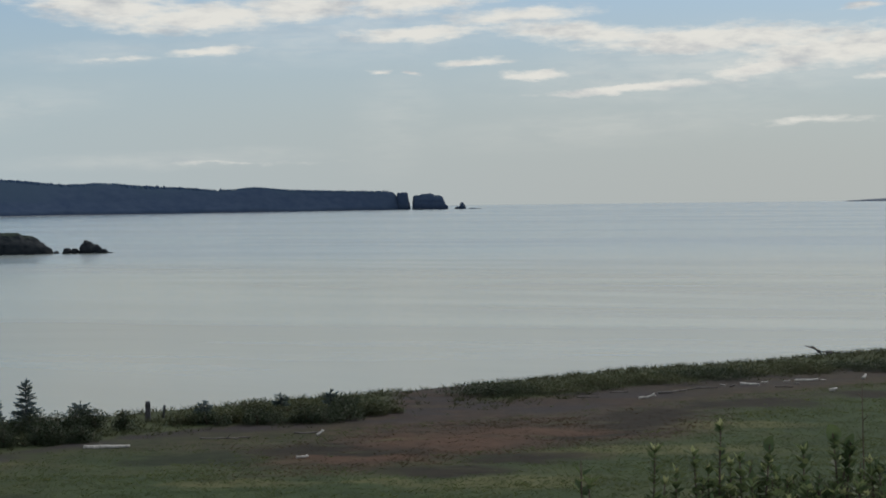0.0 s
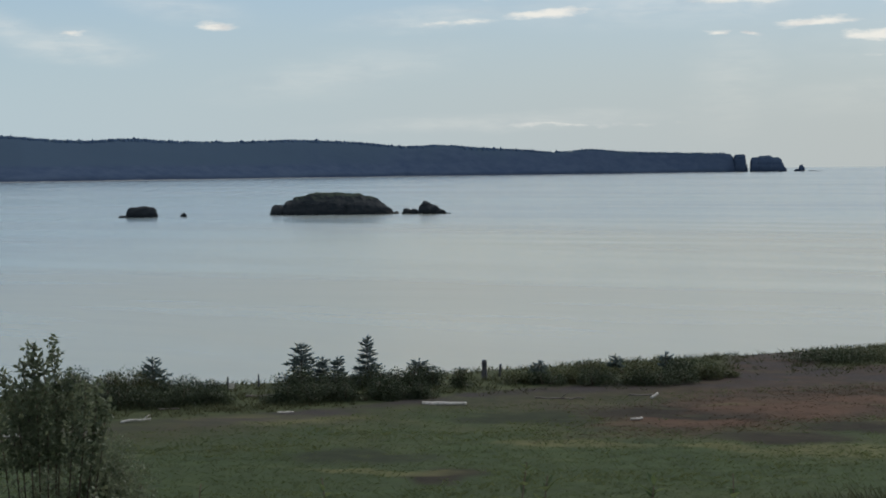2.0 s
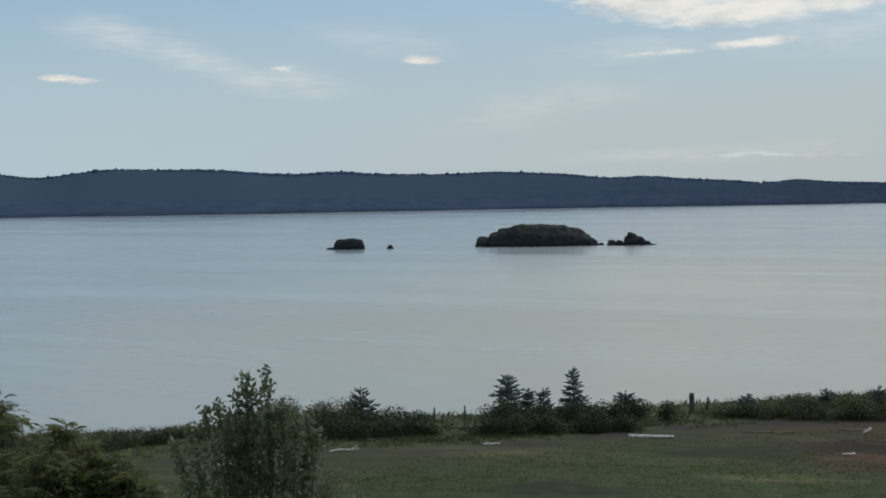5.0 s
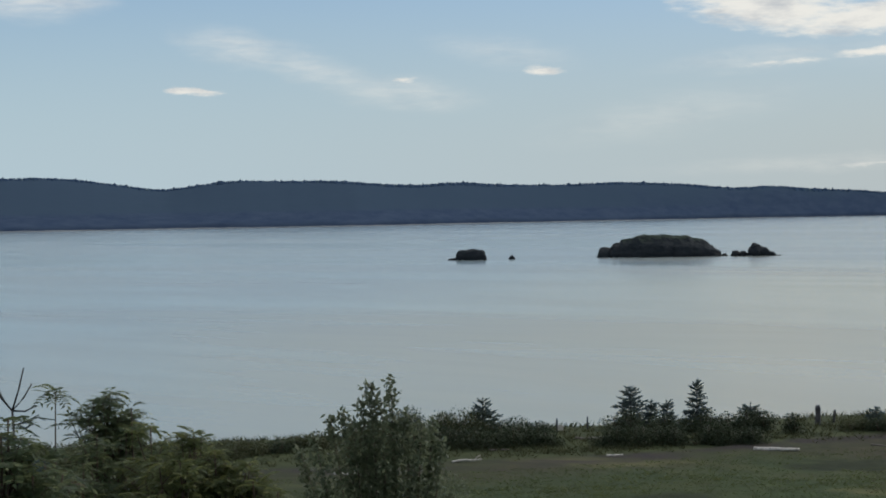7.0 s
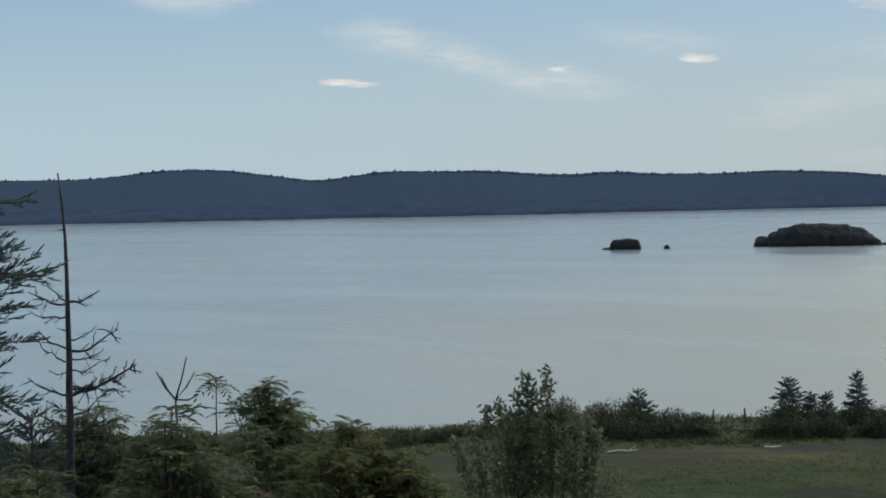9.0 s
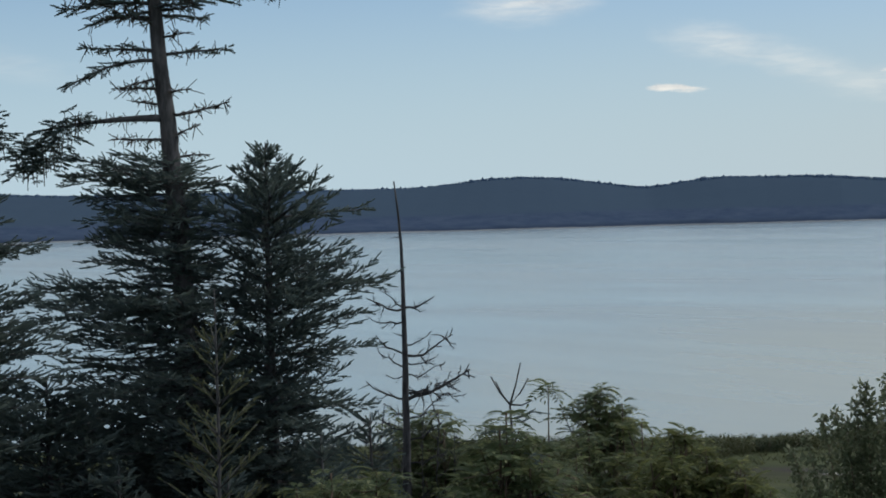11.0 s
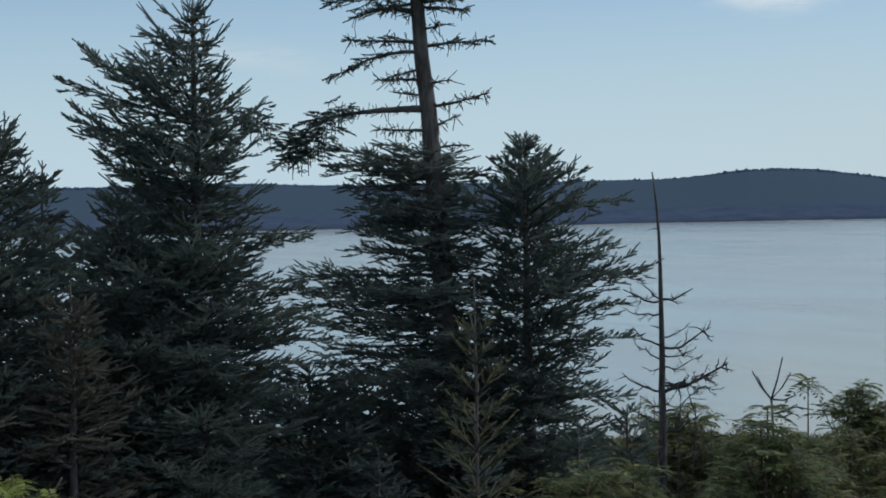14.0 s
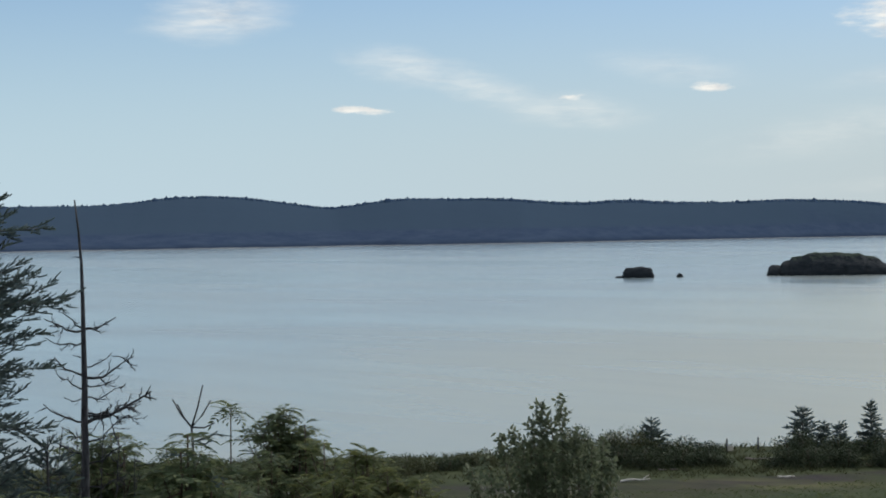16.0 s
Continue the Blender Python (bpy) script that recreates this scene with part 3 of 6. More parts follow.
def spruce(rng, height, radius, first=0.1, shape=0.8, whorl=0.3, count=6, lean=(0, 0), r0=0.1, candles=0.35, rise=0.15, curl=0.04,
           profile=None, right=(1, 0), tops=(), gap=0.062, finger=0.09, fan=0.55, lift=0.3, tip=0.13, bare=0.15, open_top=0.35, core=0):
    """Wood lines, trunk and needled shoots of a living spruce. radius: crown radius at the foot; shape: how full the cone is.
    profile: instead, how far the crown reaches to both sides at given heights, (height, left, right), along the direction right."""
    pts, rad = trunk_line(height, lean, r0, rng)
    lines, fingers = [], []
    if profile:
        ph, pl, pr = (np.array(c) for c in zip(*sorted(profile)))

    def reach(z, a):
        if not profile:
            f = min(1.0, max(0.0, (z - height * first) / (height * (1 - first))))
            return radius * (1 - f) ** shape + 0.07
        c = math.cos(a) * right[0] + math.sin(a) * right[1]
        l, r = float(np.interp(z, ph, pl)), float(np.interp(z, ph, pr))
        return l + (r - l) * (0.5 + 0.5 * max(-1.0, min(1.0, 1.6 * c)))

    z = height * first
    while z < height - candles:
        f = (z - height * first) / (height * (1 - first))
        turn = rng.uniform(0, 6.28)
        for k in range(count):
            a = turn + (k + rng.uniform(-0.35, 0.35)) * 6.283 / count
            if rng.random() < open_top * step(f, 0.45, 0.8):
                continue
            z1 = z + rng.uniform(-0.12, 0.12)
            up = rise - 0.25 * (1 - f) + 0.75 * f ** 3 + rng.uniform(-0.15, 0.15)
            ln = reach(z1, a)
            for _ in range(3):
                ln = 0.5 * ln + 0.5 * reach(z1 + up * ln + curl * ln * ln, a)
            long_one = rng.random() < 0.33
            ln *= rng.uniform(0.88, 1.12) if long_one else rng.uniform(0.35, 0.78)
            inner = long_one < 1
            bough(rng, trunk_at(pts, z1), (math.cos(a), math.sin(a), 0), ln, up, curl, lines, fingers, 0.006 + 0.008 * ln, bare, fan, gap * (1.25 if inner else 1.0), finger * (1.3 if inner else 1.0), lift, tip)
        for k in range(core):  # close growth round the trunk
            a = rng.uniform(0, 6.28)
            bough(rng, trunk_at(pts, z + rng.uniform(-0.1, 0.1)), (math.cos(a), math.sin(a), 0), reach(z, a) * rng.uniform(0.45, 0.72), rng.uniform(-0.3, 0.5), 0.0, lines, fingers, 0.008, 0.1, 0.6, 0.10, 0.16, 0.2, 0.12)
        z += whorl * rng.uniform(0.65, 1.35)
    leader(rng, trunk_at(pts, height - 2.0 * candles), trunk_at(pts, height), fingers, candles * 0.75)
    for du, dz, ln in tops:
        p = trunk_at(pts, dz - 1.2 * ln) * np.array([0.6, 0.6, 1]) + np.array([right[0], right[1], 0]) * du * 0.8
        q = np.array([right[0] * du, right[1] * du, dz])
        leader(rng, p, q, fingers, ln * 0.55)
        lines.append(([trunk_at(pts, dz - 2.4 * ln), p, q], [0.02, 0.012, 0.005]))
    return (pts, rad), lines, fingers


def twig_mesh(name, twigs, rng, mat, count=4, length=0.025, width=0.010, core=0.023):
    a = np.array([t[0] for t in twigs])
    b = np.array([t[1] for t in twigs])
    v, f = bristles(a, b, rng, count, length, width, core)
    return mesh_of(name, v, f, mat)


def leaf_verts(p, w, nrm, length, width):
    """Folded diamond leaves at p along w: two triangles each."""
    side = unit(np.cross(w, nrm)) * width / 2
    fold = unit(nrm) * width * 0.18
    mid = p + w * length * 0.45
    v = np.stack([p, mid + side + fold, p + w * length, mid - side + fold], 1).reshape(-1, 3)
    i = np.arange(len(p))[:, None] * 4
    f = np.concatenate([i + np.array([[0, 1, 2]]), i + np.array([[0, 2, 3]])])
    return v, f


def leaf_cloud(rng, centres, radii, count, length, width, hang=0.2):
    """Leaves spread over and inside soft lumps, more of them near the outside."""
    out = []
    centres, radii = np.asarray(centres, float), np.asarray(radii, float)
    share = radii.prod(1) ** (2 / 3)
    pick = rng.choice(len(centres), count, p=share / share.sum())
    d = unit(rng.normal(size=(count, 3)))
    r = rng.uniform(0.25, 1, (count, 1)) ** 0.4 * rng.uniform(0.85, 1.15, (count, 1))
    p = centres[pick] + d * r * radii[pick]
    w = unit(d + rng.normal(size=(count, 3)) * 0.8 - np.array([0, 0, hang]))
    nrm = unit(rng.normal(size=(count, 3)) * 0.7 + np.array([0, 0, 1.0]))
    s = rng.uniform(0.6, 1.25, (count, 1))
    return leaf_verts(p, w, nrm, length * s, width * s)


# ---- ground and water ----
def ladder(stops):
    """Coordinates from (start, step) pairs up to the last start."""
    out = []
    for (a, st), (b, _) in zip(stops, stops[1:]):
        out += list(np.arange(a, b, st))
    return np.array(out + [stops[-1][0]], float)


def build_ground():
    xs = ladder([(-5200, 900), (-700, 100), (-200, 12), (-80, 1.1), (50, 6), (200, 100), (700, 900), (5200, 1)])
    ys = ladder([(-5200, 900), (-700, 100), (-100, 8), (-12, 1.1), (128, 6), (230, 90), (700, 900), (5200, 1)])
    gx, gy = np.meshgrid(xs, ys)
    v = np.stack([gx, gy, ground_z(gx, gy)], -1).reshape(-1, 3)
    ob = new("ground", mesh_of("ground", v, grid(xs, ys), M_GROUND, True))
    tagged(ob, "green shore meadow with a purplish gravel track", "ground", kind="structure")


def build_water():
    a = 5300.0
    v = [(-a, -a, 0), (a, -a, 0), (a, a, 0), (-a, a, 0)]
    ob = new("water", mesh_of("water", v, [(0, 1, 2, 3)], M_SEA))
    tagged(ob, "calm pale grey silty sea", "water", kind="structure")


build_ground()
build_water()


# ---- the far headland ----
# bearing, width, height of hills over an even rise
HILLS = [(-57, 5, 3.0), (-51, 1.8, 3.6), (-34.9, 1.7, 8.3), (-33, 1.4, 5.6), (-30.1, 1.0, -4.3), (-27.6, 1.3, 3.9), (-25, 1.5, 3.4), (-22, 0.8, -1.0), (-20.7, 1.2, 3.3),
         (-18.3, 1.4, 1.7), (-15.4, 1.6, 6.4), (-13.4, 1.1, 4.0), (-10.7, 1.0, 4.1), (-8.8, 0.8, 1.2), (-7.2, 0.7, -1.5), (-5.9, 0.6, 2.7), (-3.2, 1.4, -0.5)]


def head_height(az):
    h = 27 + np.clip(-az, 0, 26) * 0.74
    for c, w, a in HILLS:
        h = h + a * np.exp(-((az - c) / w) ** 2)
    return h


def head_far(az):
    """Distance of its water line."""
    dip = 0.262 + 0.0062 * np.clip(-az, 0, 24) + 0.0011 * np.clip(-az - 24, 0, 18)
    return EYE / np.tan(np.radians(dip))


def head_depth(az):
    return np.interp(az, [-70, -30, -12, -1.4], [260, 240, 70, 22])


def head_z(az, v):
    """Height over the water at v metres inland."""
    d = head_depth(az)
    h = head_height(az)
    rise = step(v, 2, d) * 0.35 + 0.65 * np.clip(v / d, 0, 1)
    end = step(-az, 1.42, 1.62) * 0.25 + 0.75 * step(-az, 1.40, 1.47)
    return h * rise * end


def build_headland():
    az = np.concatenate([np.linspace(-78, -12, 520), np.linspace(-11.9, -1.38, 300)])
    f = np.concatenate([np.linspace(0, 0.3, 16), np.linspace(0.34, 1.0, 12), [1.3, 1.8, 2.4]])
    A, F = np.meshgrid(az, f)
    v = F * head_depth(A)
    far = head_far(A) + v
    x, y = far * np.sin(np.radians(A)), far * np.cos(np.radians(A))
    z = head_z(A, v)
    z = z + (0.9 * waves(x, y, 21, 0.012) + 0.5 * waves(x, y, 22, 0.12)) * step(z, 4, 16) - 0.6
    house = thing("headland", *spot(-20, 2150), 0, "long dark forested headland across the water", "headland")
    ox, oy = house.location.x, house.location.y
    verts = np.stack([x - ox, y - oy, z], -1).reshape(-1, 3)
    part("slope", mesh_of("slope", verts, grid(az, f), M_HAZED_CLIFF, True), house)
    # scrub and treetops, densest along the crest
    rng = np.random.default_rng(11)
    n = 7000
    a = rng.uniform(-74, -1.75, n)
    g = rng.uniform(0.99, 1.12, n)
    v = g * head_depth(a)
    far = head_far(a) + v
    bx, by = far * np.sin(np.radians(a)), far * np.cos(np.radians(a))
    bz = head_z(a, v) - 3.6
    hgt = 3.0 + rng.uniform(0.6, 2.2, n) - np.where(a > -9, 0.4, 0.0) + np.where(rng.random(n) < 0.035, rng.uniform(0.6, 2.0, n), 0.0)
    wid = rng.uniform(2.5, 6.0, n) * np.where(a > -9, 0.6, 1.0)
    ring = rng.uniform(0, 6.28, n)[:, None] + np.arange(5) * 6.283 / 5
    rr = wid[:, None] * rng.uniform(0.6, 1.1, (n, 5))
    base = np.stack([bx[:, None] + np.cos(ring) * rr - ox, by[:, None] + np.sin(ring) * rr - oy, np.repeat(bz[:, None], 5, 1)], -1)
    mid = np.stack([bx[:, None] + np.cos(ring) * rr * 0.72 - ox, by[:, None] + np.sin(ring) * rr * 0.72 - oy, (bz + hgt * 0.7)[:, None] + rng.uniform(-0.5, 0.5, (n, 5))], -1)
    top = np.stack([bx - ox, by - oy, bz + hgt + 0.6], -1)[:, None]
    vv = np.concatenate([base, mid, top], 1)
    k = np.arange(5)
    q = (k + 1) % 5
    tri = np.concatenate([np.stack([k, q, q + 5], 1), np.stack([k, q + 5, k + 5], 1), np.stack([k + 5, q + 5, np.full(5, 10)], 1)])
    ff = (np.arange(n)[:, None, None] * 11 + tri[None]).reshape(-1, 3)
    part("forest", mesh_of("forest", vv.reshape(-1, 3), ff, M_HAZED_WOODS, True), house, "dense dark conifer woods", "stuff")
    # a low pale beach at its foot
    az = np.linspace(-70, -6, 260)
    fr = np.array([-14.0, -6.0, 4.0, 12.0])
    A, V = np.meshgrid(az, fr)
    far = head_far(A) + V
    zz = np.interp(V, fr, [-0.3, 0.4, 1.0, 1.3]) * (0.75 + 0.3 * waves(A * 20, V, 5, 0.2)) * step(-A, 6, 14)
    vb = np.stack([far * np.sin(np.radians(A)) - ox, far * np.cos(np.radians(A)) - oy, zz], -1).reshape(-1, 3)
    part("beach", mesh_of("beach", vb, grid(az, fr), M_SHINGLE, True), house, "narrow pale shingle beach")


def lump_height(u, lumps):
    h = np.zeros_like(u)
    for c, w, top, p in lumps:
        h = np.maximum(h, top * np.clip(1 - np.abs((u - c) / w) ** p, 0, 1) ** 0.7)
    return h


def build_rock(name, bearing, far, lumps, depth, mat, label, seed, fineness, rough, category="rock"):
    """A rock standing in the sea, as lumps (place along its length, half width, height, squareness)."""
    lo = min(c - w for c, w, _, _ in lumps) - 0.2
    hi = max(c + w for c, w, _, _ in lumps) + 0.2
    us = np.arange(lo, hi, fineness)
    ts = np.linspace(-1, 1, 41)
    U, T = np.meshgrid(us, ts)
    prof = lump_height(U, lumps)
    h = prof * np.clip(1 - np.abs(T) ** 4, 0, 1) ** 0.6
    half = depth * (0.35 + 0.65 * np.clip(prof / max(t for _, _, t, _ in lumps), 0, 1))
    V = T * half + depth
    f = 1.0 / (fineness * 6)
    k = np.clip(h, 0, 3 * rough) / (3 * rough + 1e-6)
    h = h * (1 + 0.06 * waves(U, V, seed + 2, f * 0.3)) + rough * k * (0.6 * waves(U, V, seed, f) + 0.5 * waves(U * 2, V * 2, seed + 1, f))
    b = radians(bearing)
    x, y = spot(bearing, far)
    ob = new(name, mesh_of(name, np.stack([U + rough * 0.8 * k * waves(V, h * 3, seed + 3, f), V + rough * k * waves(U, h * 3, seed + 5, f), h - 0.25], -1).reshape(-1, 3), grid(us, ts), mat))
    ob.matrix_world = pose(x, y, 0, 0, 0, -bearing)
    return tagged(ob, label, category)


M_SHINGLE = plain_material("far_shingle", (0.10, 0.125, 0.155), (0.14, 0.165, 0.19), 0.02, 0.9)
build_headland()
build_rock("sea_rock", -1.275, 2760, [(-0.5, 9.7, 27.0, 12), (6.5, 5.5, 14.0, 3)], 11, M_HAZED_CLIFF, "narrow dark rock pillar at the headland's end", 31, 0.5, 0.7)
build_rock("sea_rock", -0.40, 2760, [(-13, 14.5, 22.0, 14), (-5, 16, 24.0, 5), (4, 19.5, 21.0, 7), (14, 11, 15.0, 5), (19, 9.5, 8.0, 4), (-8, 20, 6, 8)], 20, M_HAZED_CLIFF, "flat-topped dark sea stack with steep sides", 35, 0.6, 0.8)
build_rock("sea_rock", 0.58, 2770, [(2.6, 5.4, 11.0, 2.0), (-4.5, 4.5, 4.0, 2.0)], 8, M_HAZED_CLIFF, "small pointed dark rock far out", 41, 0.4, 0.5)
build_rock("reef", 1.06, 2780, [(-4, 8, 1.4, 3), (5, 6, 0.9, 2)], 5, M_HAZED_CLIFF, "low dark reef awash far out", 43, 0.5, 0.2, "reef")
build_rock("far_island", 14.3, 4650, [(-60, 75, 3.6, 3), (70, 185, 7.0, 4)], 60, M_FAR, "faint low island on the horizon", 45, 4.0, 0.8, "island")

# ---- rock islands in the bay ----
build_rock("rock_island", -14.3, 482, [(-14.8, 2.1, 2.8, 4), (-11.2, 2.5, 3.9, 3), (-8.5, 3.2, 5.2, 3), (-1.5, 8.5, 6.2, 4), (5.5, 6.0, 5.8, 3), (9.5, 5.5, 4.8, 2.6), (12.5, 4.4, 3.2, 2.2), (17.6, 1.0, 0.8, 2), (-3, 14, 2.6, 6)], 9, M_ROCK, "dark rock island with green turf on top", 51, 0.2, 0.42, "island")
build_rock("rock_island", -11.27, 484, [(-5.4, 1.3, 1.75, 4), (-3.4, 1.2, 1.55, 3), (-0.2, 2.2, 3.5, 2.2), (1.8, 2.6, 2.6, 2), (3.6, 2.2, 1.4, 2), (5.9, 1.2, 0.5, 2), (-1, 5.0, 0.7, 4)], 3.2, M_ROCK, "small humped dark rock island", 55, 0.14, 0.32, "island")
build_rock("rock_island", -20.32, 478, [(0, 4.2, 2.95, 10), (0.3, 3.0, 3.1, 5), (-4.6, 1.9, 0.75, 3)], 2.6, M_ROCK, "block-shaped dark rock islet", 59, 0.13, 0.2, "island")
build_rock("sea_rock", -19.02, 480, [(0.1, 1.0, 1.35, 1.8)], 0.8, M_ROCK, "tiny dark rock above the water", 63, 0.08, 0.1)


# ---- shore strip: bushes, small spruces, driftwood ----
def build_spruce(name, bearing, far, height, radius, label, seed, mat=M_NEEDLE, needle=(3, 0.028, 0.013, 0.025), group="", base=None, **shape):
    rng = np.random.default_rng(seed)
    x, y = spot(bearing, far)
    z = float(ground_z(x, y)) if base is None else base
    tree = thing(name, x, y, z - 0.05, label, "tree", group)
    limbs = shape.pop("limbs", ())
    (pts, rad), lines, twigs = spruce(rng, height, radius, **shape)
    for hz, reach, rise in limbs:  # single long boughs that stand out to one side
        w = unit(np.array([*shape["right"], 0]) * np.sign(reach) + np.array([-shape["right"][1], shape["right"][0], 0]) * rng.uniform(-0.25, 0.25))
        bough(rng, trunk_at(pts, hz - z), w, abs(reach), rise, -0.02, lines, twigs, 0.022, 0.25, 0.42, 0.055)
    part("trunk", tube_mesh("trunk", [(pts, rad)], M_BARK, 8), tree)
    part("branch_wood", tube_mesh("branch_wood", lines, M_BARK, 3), tree, kind="stuff")
    part("crown", twig_mesh("crown", twigs, rng, mat, *needle), tree, kind="stuff")
    return tree, pts


def build_bush(name, bearing, far, width, height, label, seed, mat=M_BERM, leaves=2600, leaf=0.085, lumps=7, depth=None):
    rng = np.random.default_rng(seed)
    x, y = spot(bearing, far)
    z = float(ground_z(x, y))
    b = thing(name, x, y, z - 0.05, label, "bush", turn=-bearing)
    depth = depth or width * 0.6
    cs, rs, stems = [], [], []
    for k in range(lumps):
        u = rng.uniform(-0.75, 0.75)
        top = height * rng.uniform(0.55, 1.05) * (1 - 0.6 * u * u)
        r = np.array([width * rng.uniform(0.17, 0.28), depth * rng.uniform(0.2, 0.32), top * rng.uniform(0.28, 0.42)])
        c = np.array([u * width * 0.46, rng.uniform(-0.5, 0.5) * depth * 0.6, top - r[2]])
        cs.append(c), rs.append(r)
        cs.append(c * np.array([1, 1, 0.45])), rs.append(r * np.array([1.1, 1.1, 1.0]))
        stems.append(([np.array([c[0] * 0.3, c[1] * 0.3, 0]), c * np.array([0.7, 0.7, 0.5]), c + np.array([0, 0, r[2] * 0.6])], [0.03, 0.02, 0.006]))
    v, f = leaf_cloud(rng, cs, rs, leaves, leaf, leaf * 0.55)
    part("stem_wood", tube_mesh("stem_wood", stems, M_STEM, 4), b, kind="stuff")
    part("foliage", mesh_of("foliage", v, f, mat), b)
    return b


SMALL = dict(whorl=0.14, count=8, gap=0.10, finger=0.15, fan=0.42, tip=0.22, lift=0.15, r0=0.05, candles=0.2)
SG = "small spruces along the shore"
build_spruce("spruce", -13.25, 84.5, 2.4, 0.85, "small dark spruce with a slender top by the shore", 101, needle=(4, 0.05, 0.024, 0.055), group=SG, first=0.05, shape=1.05, **SMALL)
build_spruce("spruce", -15.34, 85, 2.0, 1.15, "small spruce with uneven spreading boughs by the shore", 102, needle=(4, 0.05, 0.024, 0.055), group=SG, first=0.1, shape=0.75, lean=(-0.02, 0), **SMALL)
build_spruce("spruce", -14.72, 85.5, 1.3, 0.45, "short leaning spruce by the shore", 103, needle=(4, 0.05, 0.024, 0.055), group=SG, first=0.05, shape=0.9, lean=(0.04, 0), **SMALL)
build_spruce("spruce", -14.2, 84.5, 1.45, 0.5, "short pointed spruce by the shore", 104, needle=(4, 0.05, 0.024, 0.055), group=SG, first=0.05, shape=1.0, **SMALL)
build_spruce("spruce", -11.58, 84.5, 1.35, 0.7, "stunted round-topped spruce among shore bushes", 105, needle=(4, 0.05, 0.024, 0.055), group=SG, first=0.05, shape=0.6, **SMALL)
build_spruce("spruce", -20.1, 81.5, 1.85, 1.2, "broad dark spruce above low bushes by the gravel", 106, needle=(4, 0.05, 0.024, 0.055), group=SG, first=0.05, shape=1.0, **SMALL)
build_spruce("spruce", -3.67, 90, 0.95, 0.45, "tiny spruce on the grassy bank", 107, needle=(4, 0.05, 0.024, 0.055), group=SG, first=0.05, shape=0.9, **SMALL)
build_spruce("spruce", -5.26, 89, 0.95, 0.3, "tiny pointed spruce on the grassy bank", 108, needle=(4, 0.05, 0.024, 0.055), group=SG, first=0.05, shape=0.9, **SMALL)
build_spruce("spruce", -7.72, 88, 0.8, 0.5, "tiny rounded spruce on the grassy bank", 109, needle=(4, 0.05, 0.024, 0.055), group=SG, first=0.05, shape=0.7, **SMALL)

DARK = "dense dark green bush on the shore bank"
for k, (az, far, w, h, tone) in enumerate([
    (-15.4, 86, 2.6, 1.25, 0), (-14.1, 86, 2.4, 1.3, 0), (-13.0, 86.3, 2.2, 1.25, 0), (-12.0, 86.5, 2.6, 1.35, 0), (-11.2, 86.8, 2.0, 1.1, 0), (-10.3, 86.5, 1.25, 0.95, 0),
    (-20.6, 83.5, 3.2, 1.6, 0), (-19.2, 83.3, 3.6, 1.35, 0), (-21.9, 84, 2.6, 1.5, 1), (-18.5, 83.6, 2.0, 0.9, 0),
    (-8.3, 88.0, 2.0, 0.45, 1), (-7.6, 87.5, 2.2, 0.7, 0), (-6.7, 88.3, 2.4, 0.6, 1), (-5.9, 87.5, 2.4, 0.85, 0), (-5.0, 88.4, 2.6, 0.7, 1), (-4.2, 88.0, 2.6, 1.0, 0), (-3.4, 88.8, 2.6, 0.9, 0), (-2.6, 90.0, 2.4, 0.8, 1), (-1.95, 91.0, 1.8, 0.45, 1), (-4.6, 91.5, 3.0, 0.7, 1), (-6.2, 91.0, 3.0, 0.7, 1), (-3.0, 92.5, 2.8, 0.75, 0),
    (1.7, 98, 3.6, 0.9, 0), (3.2, 99, 3.2, 0.7, 1), (4.9, 101, 3.0, 0.6, 1), (6.4, 103, 3.4, 0.55, 1), (8.0, 105.5, 4.2, 0.8, 0), (9.6, 107.5, 3.2, 0.6, 1), (11.2, 110, 3.6, 0.7, 1), (13.2, 112, 4.2, 0.85, 0), (15.5, 114, 4.0, 0.7, 1),
    (-23.5, 83, 3.4, 1.2, 1), (-22.6, 84, 2.6, 1.75, 0), (-21.7, 83.6, 2.8, 1.75, 1), (-20.9, 83.2, 2.6, 1.9, 1), (-26.6, 80.5, 2.2, 0.7, 0), (-25.6, 81, 2.6, 0.75, 1), (-28.0, 80, 3.2, 0.7, 1), (-30.2, 79.5, 3.4, 0.7, 1), (-32.6, 79, 3.4, 0.7, 1), (-35.5, 78, 4.0, 0.75, 1), (-38.5, 78, 4.0, 0.8, 1),
]):
    if az > 1:
        build_bush("bush", az, far - 2.8, w * 1.75, h * 0.75 + 0.16, "low uneven green bush along the shore bank", 200 + k, M_BERM if not tone else M_BANK, leaves=int(1500 * w), leaf=0.10, lumps=9, depth=w * 0.9)
    else:
        build_bush("bush", az, far - 2.8, w, h * 0.8 + 0.22, DARK if not tone else "low grey-green bush on the shore bank", 200 + k, M_BERM if not tone else M_BANK, leaves=int(1100 * w), leaf=0.10)

for k, (az, w, h) in enumerate([(-22.3, 2.4, 0.75), (-21.3, 2.2, 0.8), (-20.3, 2.6, 0.75), (-19.2, 2.4, 0.65), (-18.2, 2.0, 0.5), (-15.9, 2.0, 0.6), (-15.0, 2.2, 0.75), (-14.0, 2.0, 0.7), (-13.1, 2.0, 0.75), (-12.2, 2.2, 0.8), (-11.4, 1.8, 0.6)]):
    build_bush("bush", az, 78.0 + 0.28 * (az + 22) - 0.6 * (az > -17), w * 1.15, h * 1.45, DARK, 260 + k, M_BERM, leaves=int(1300 * w), leaf=0.10)


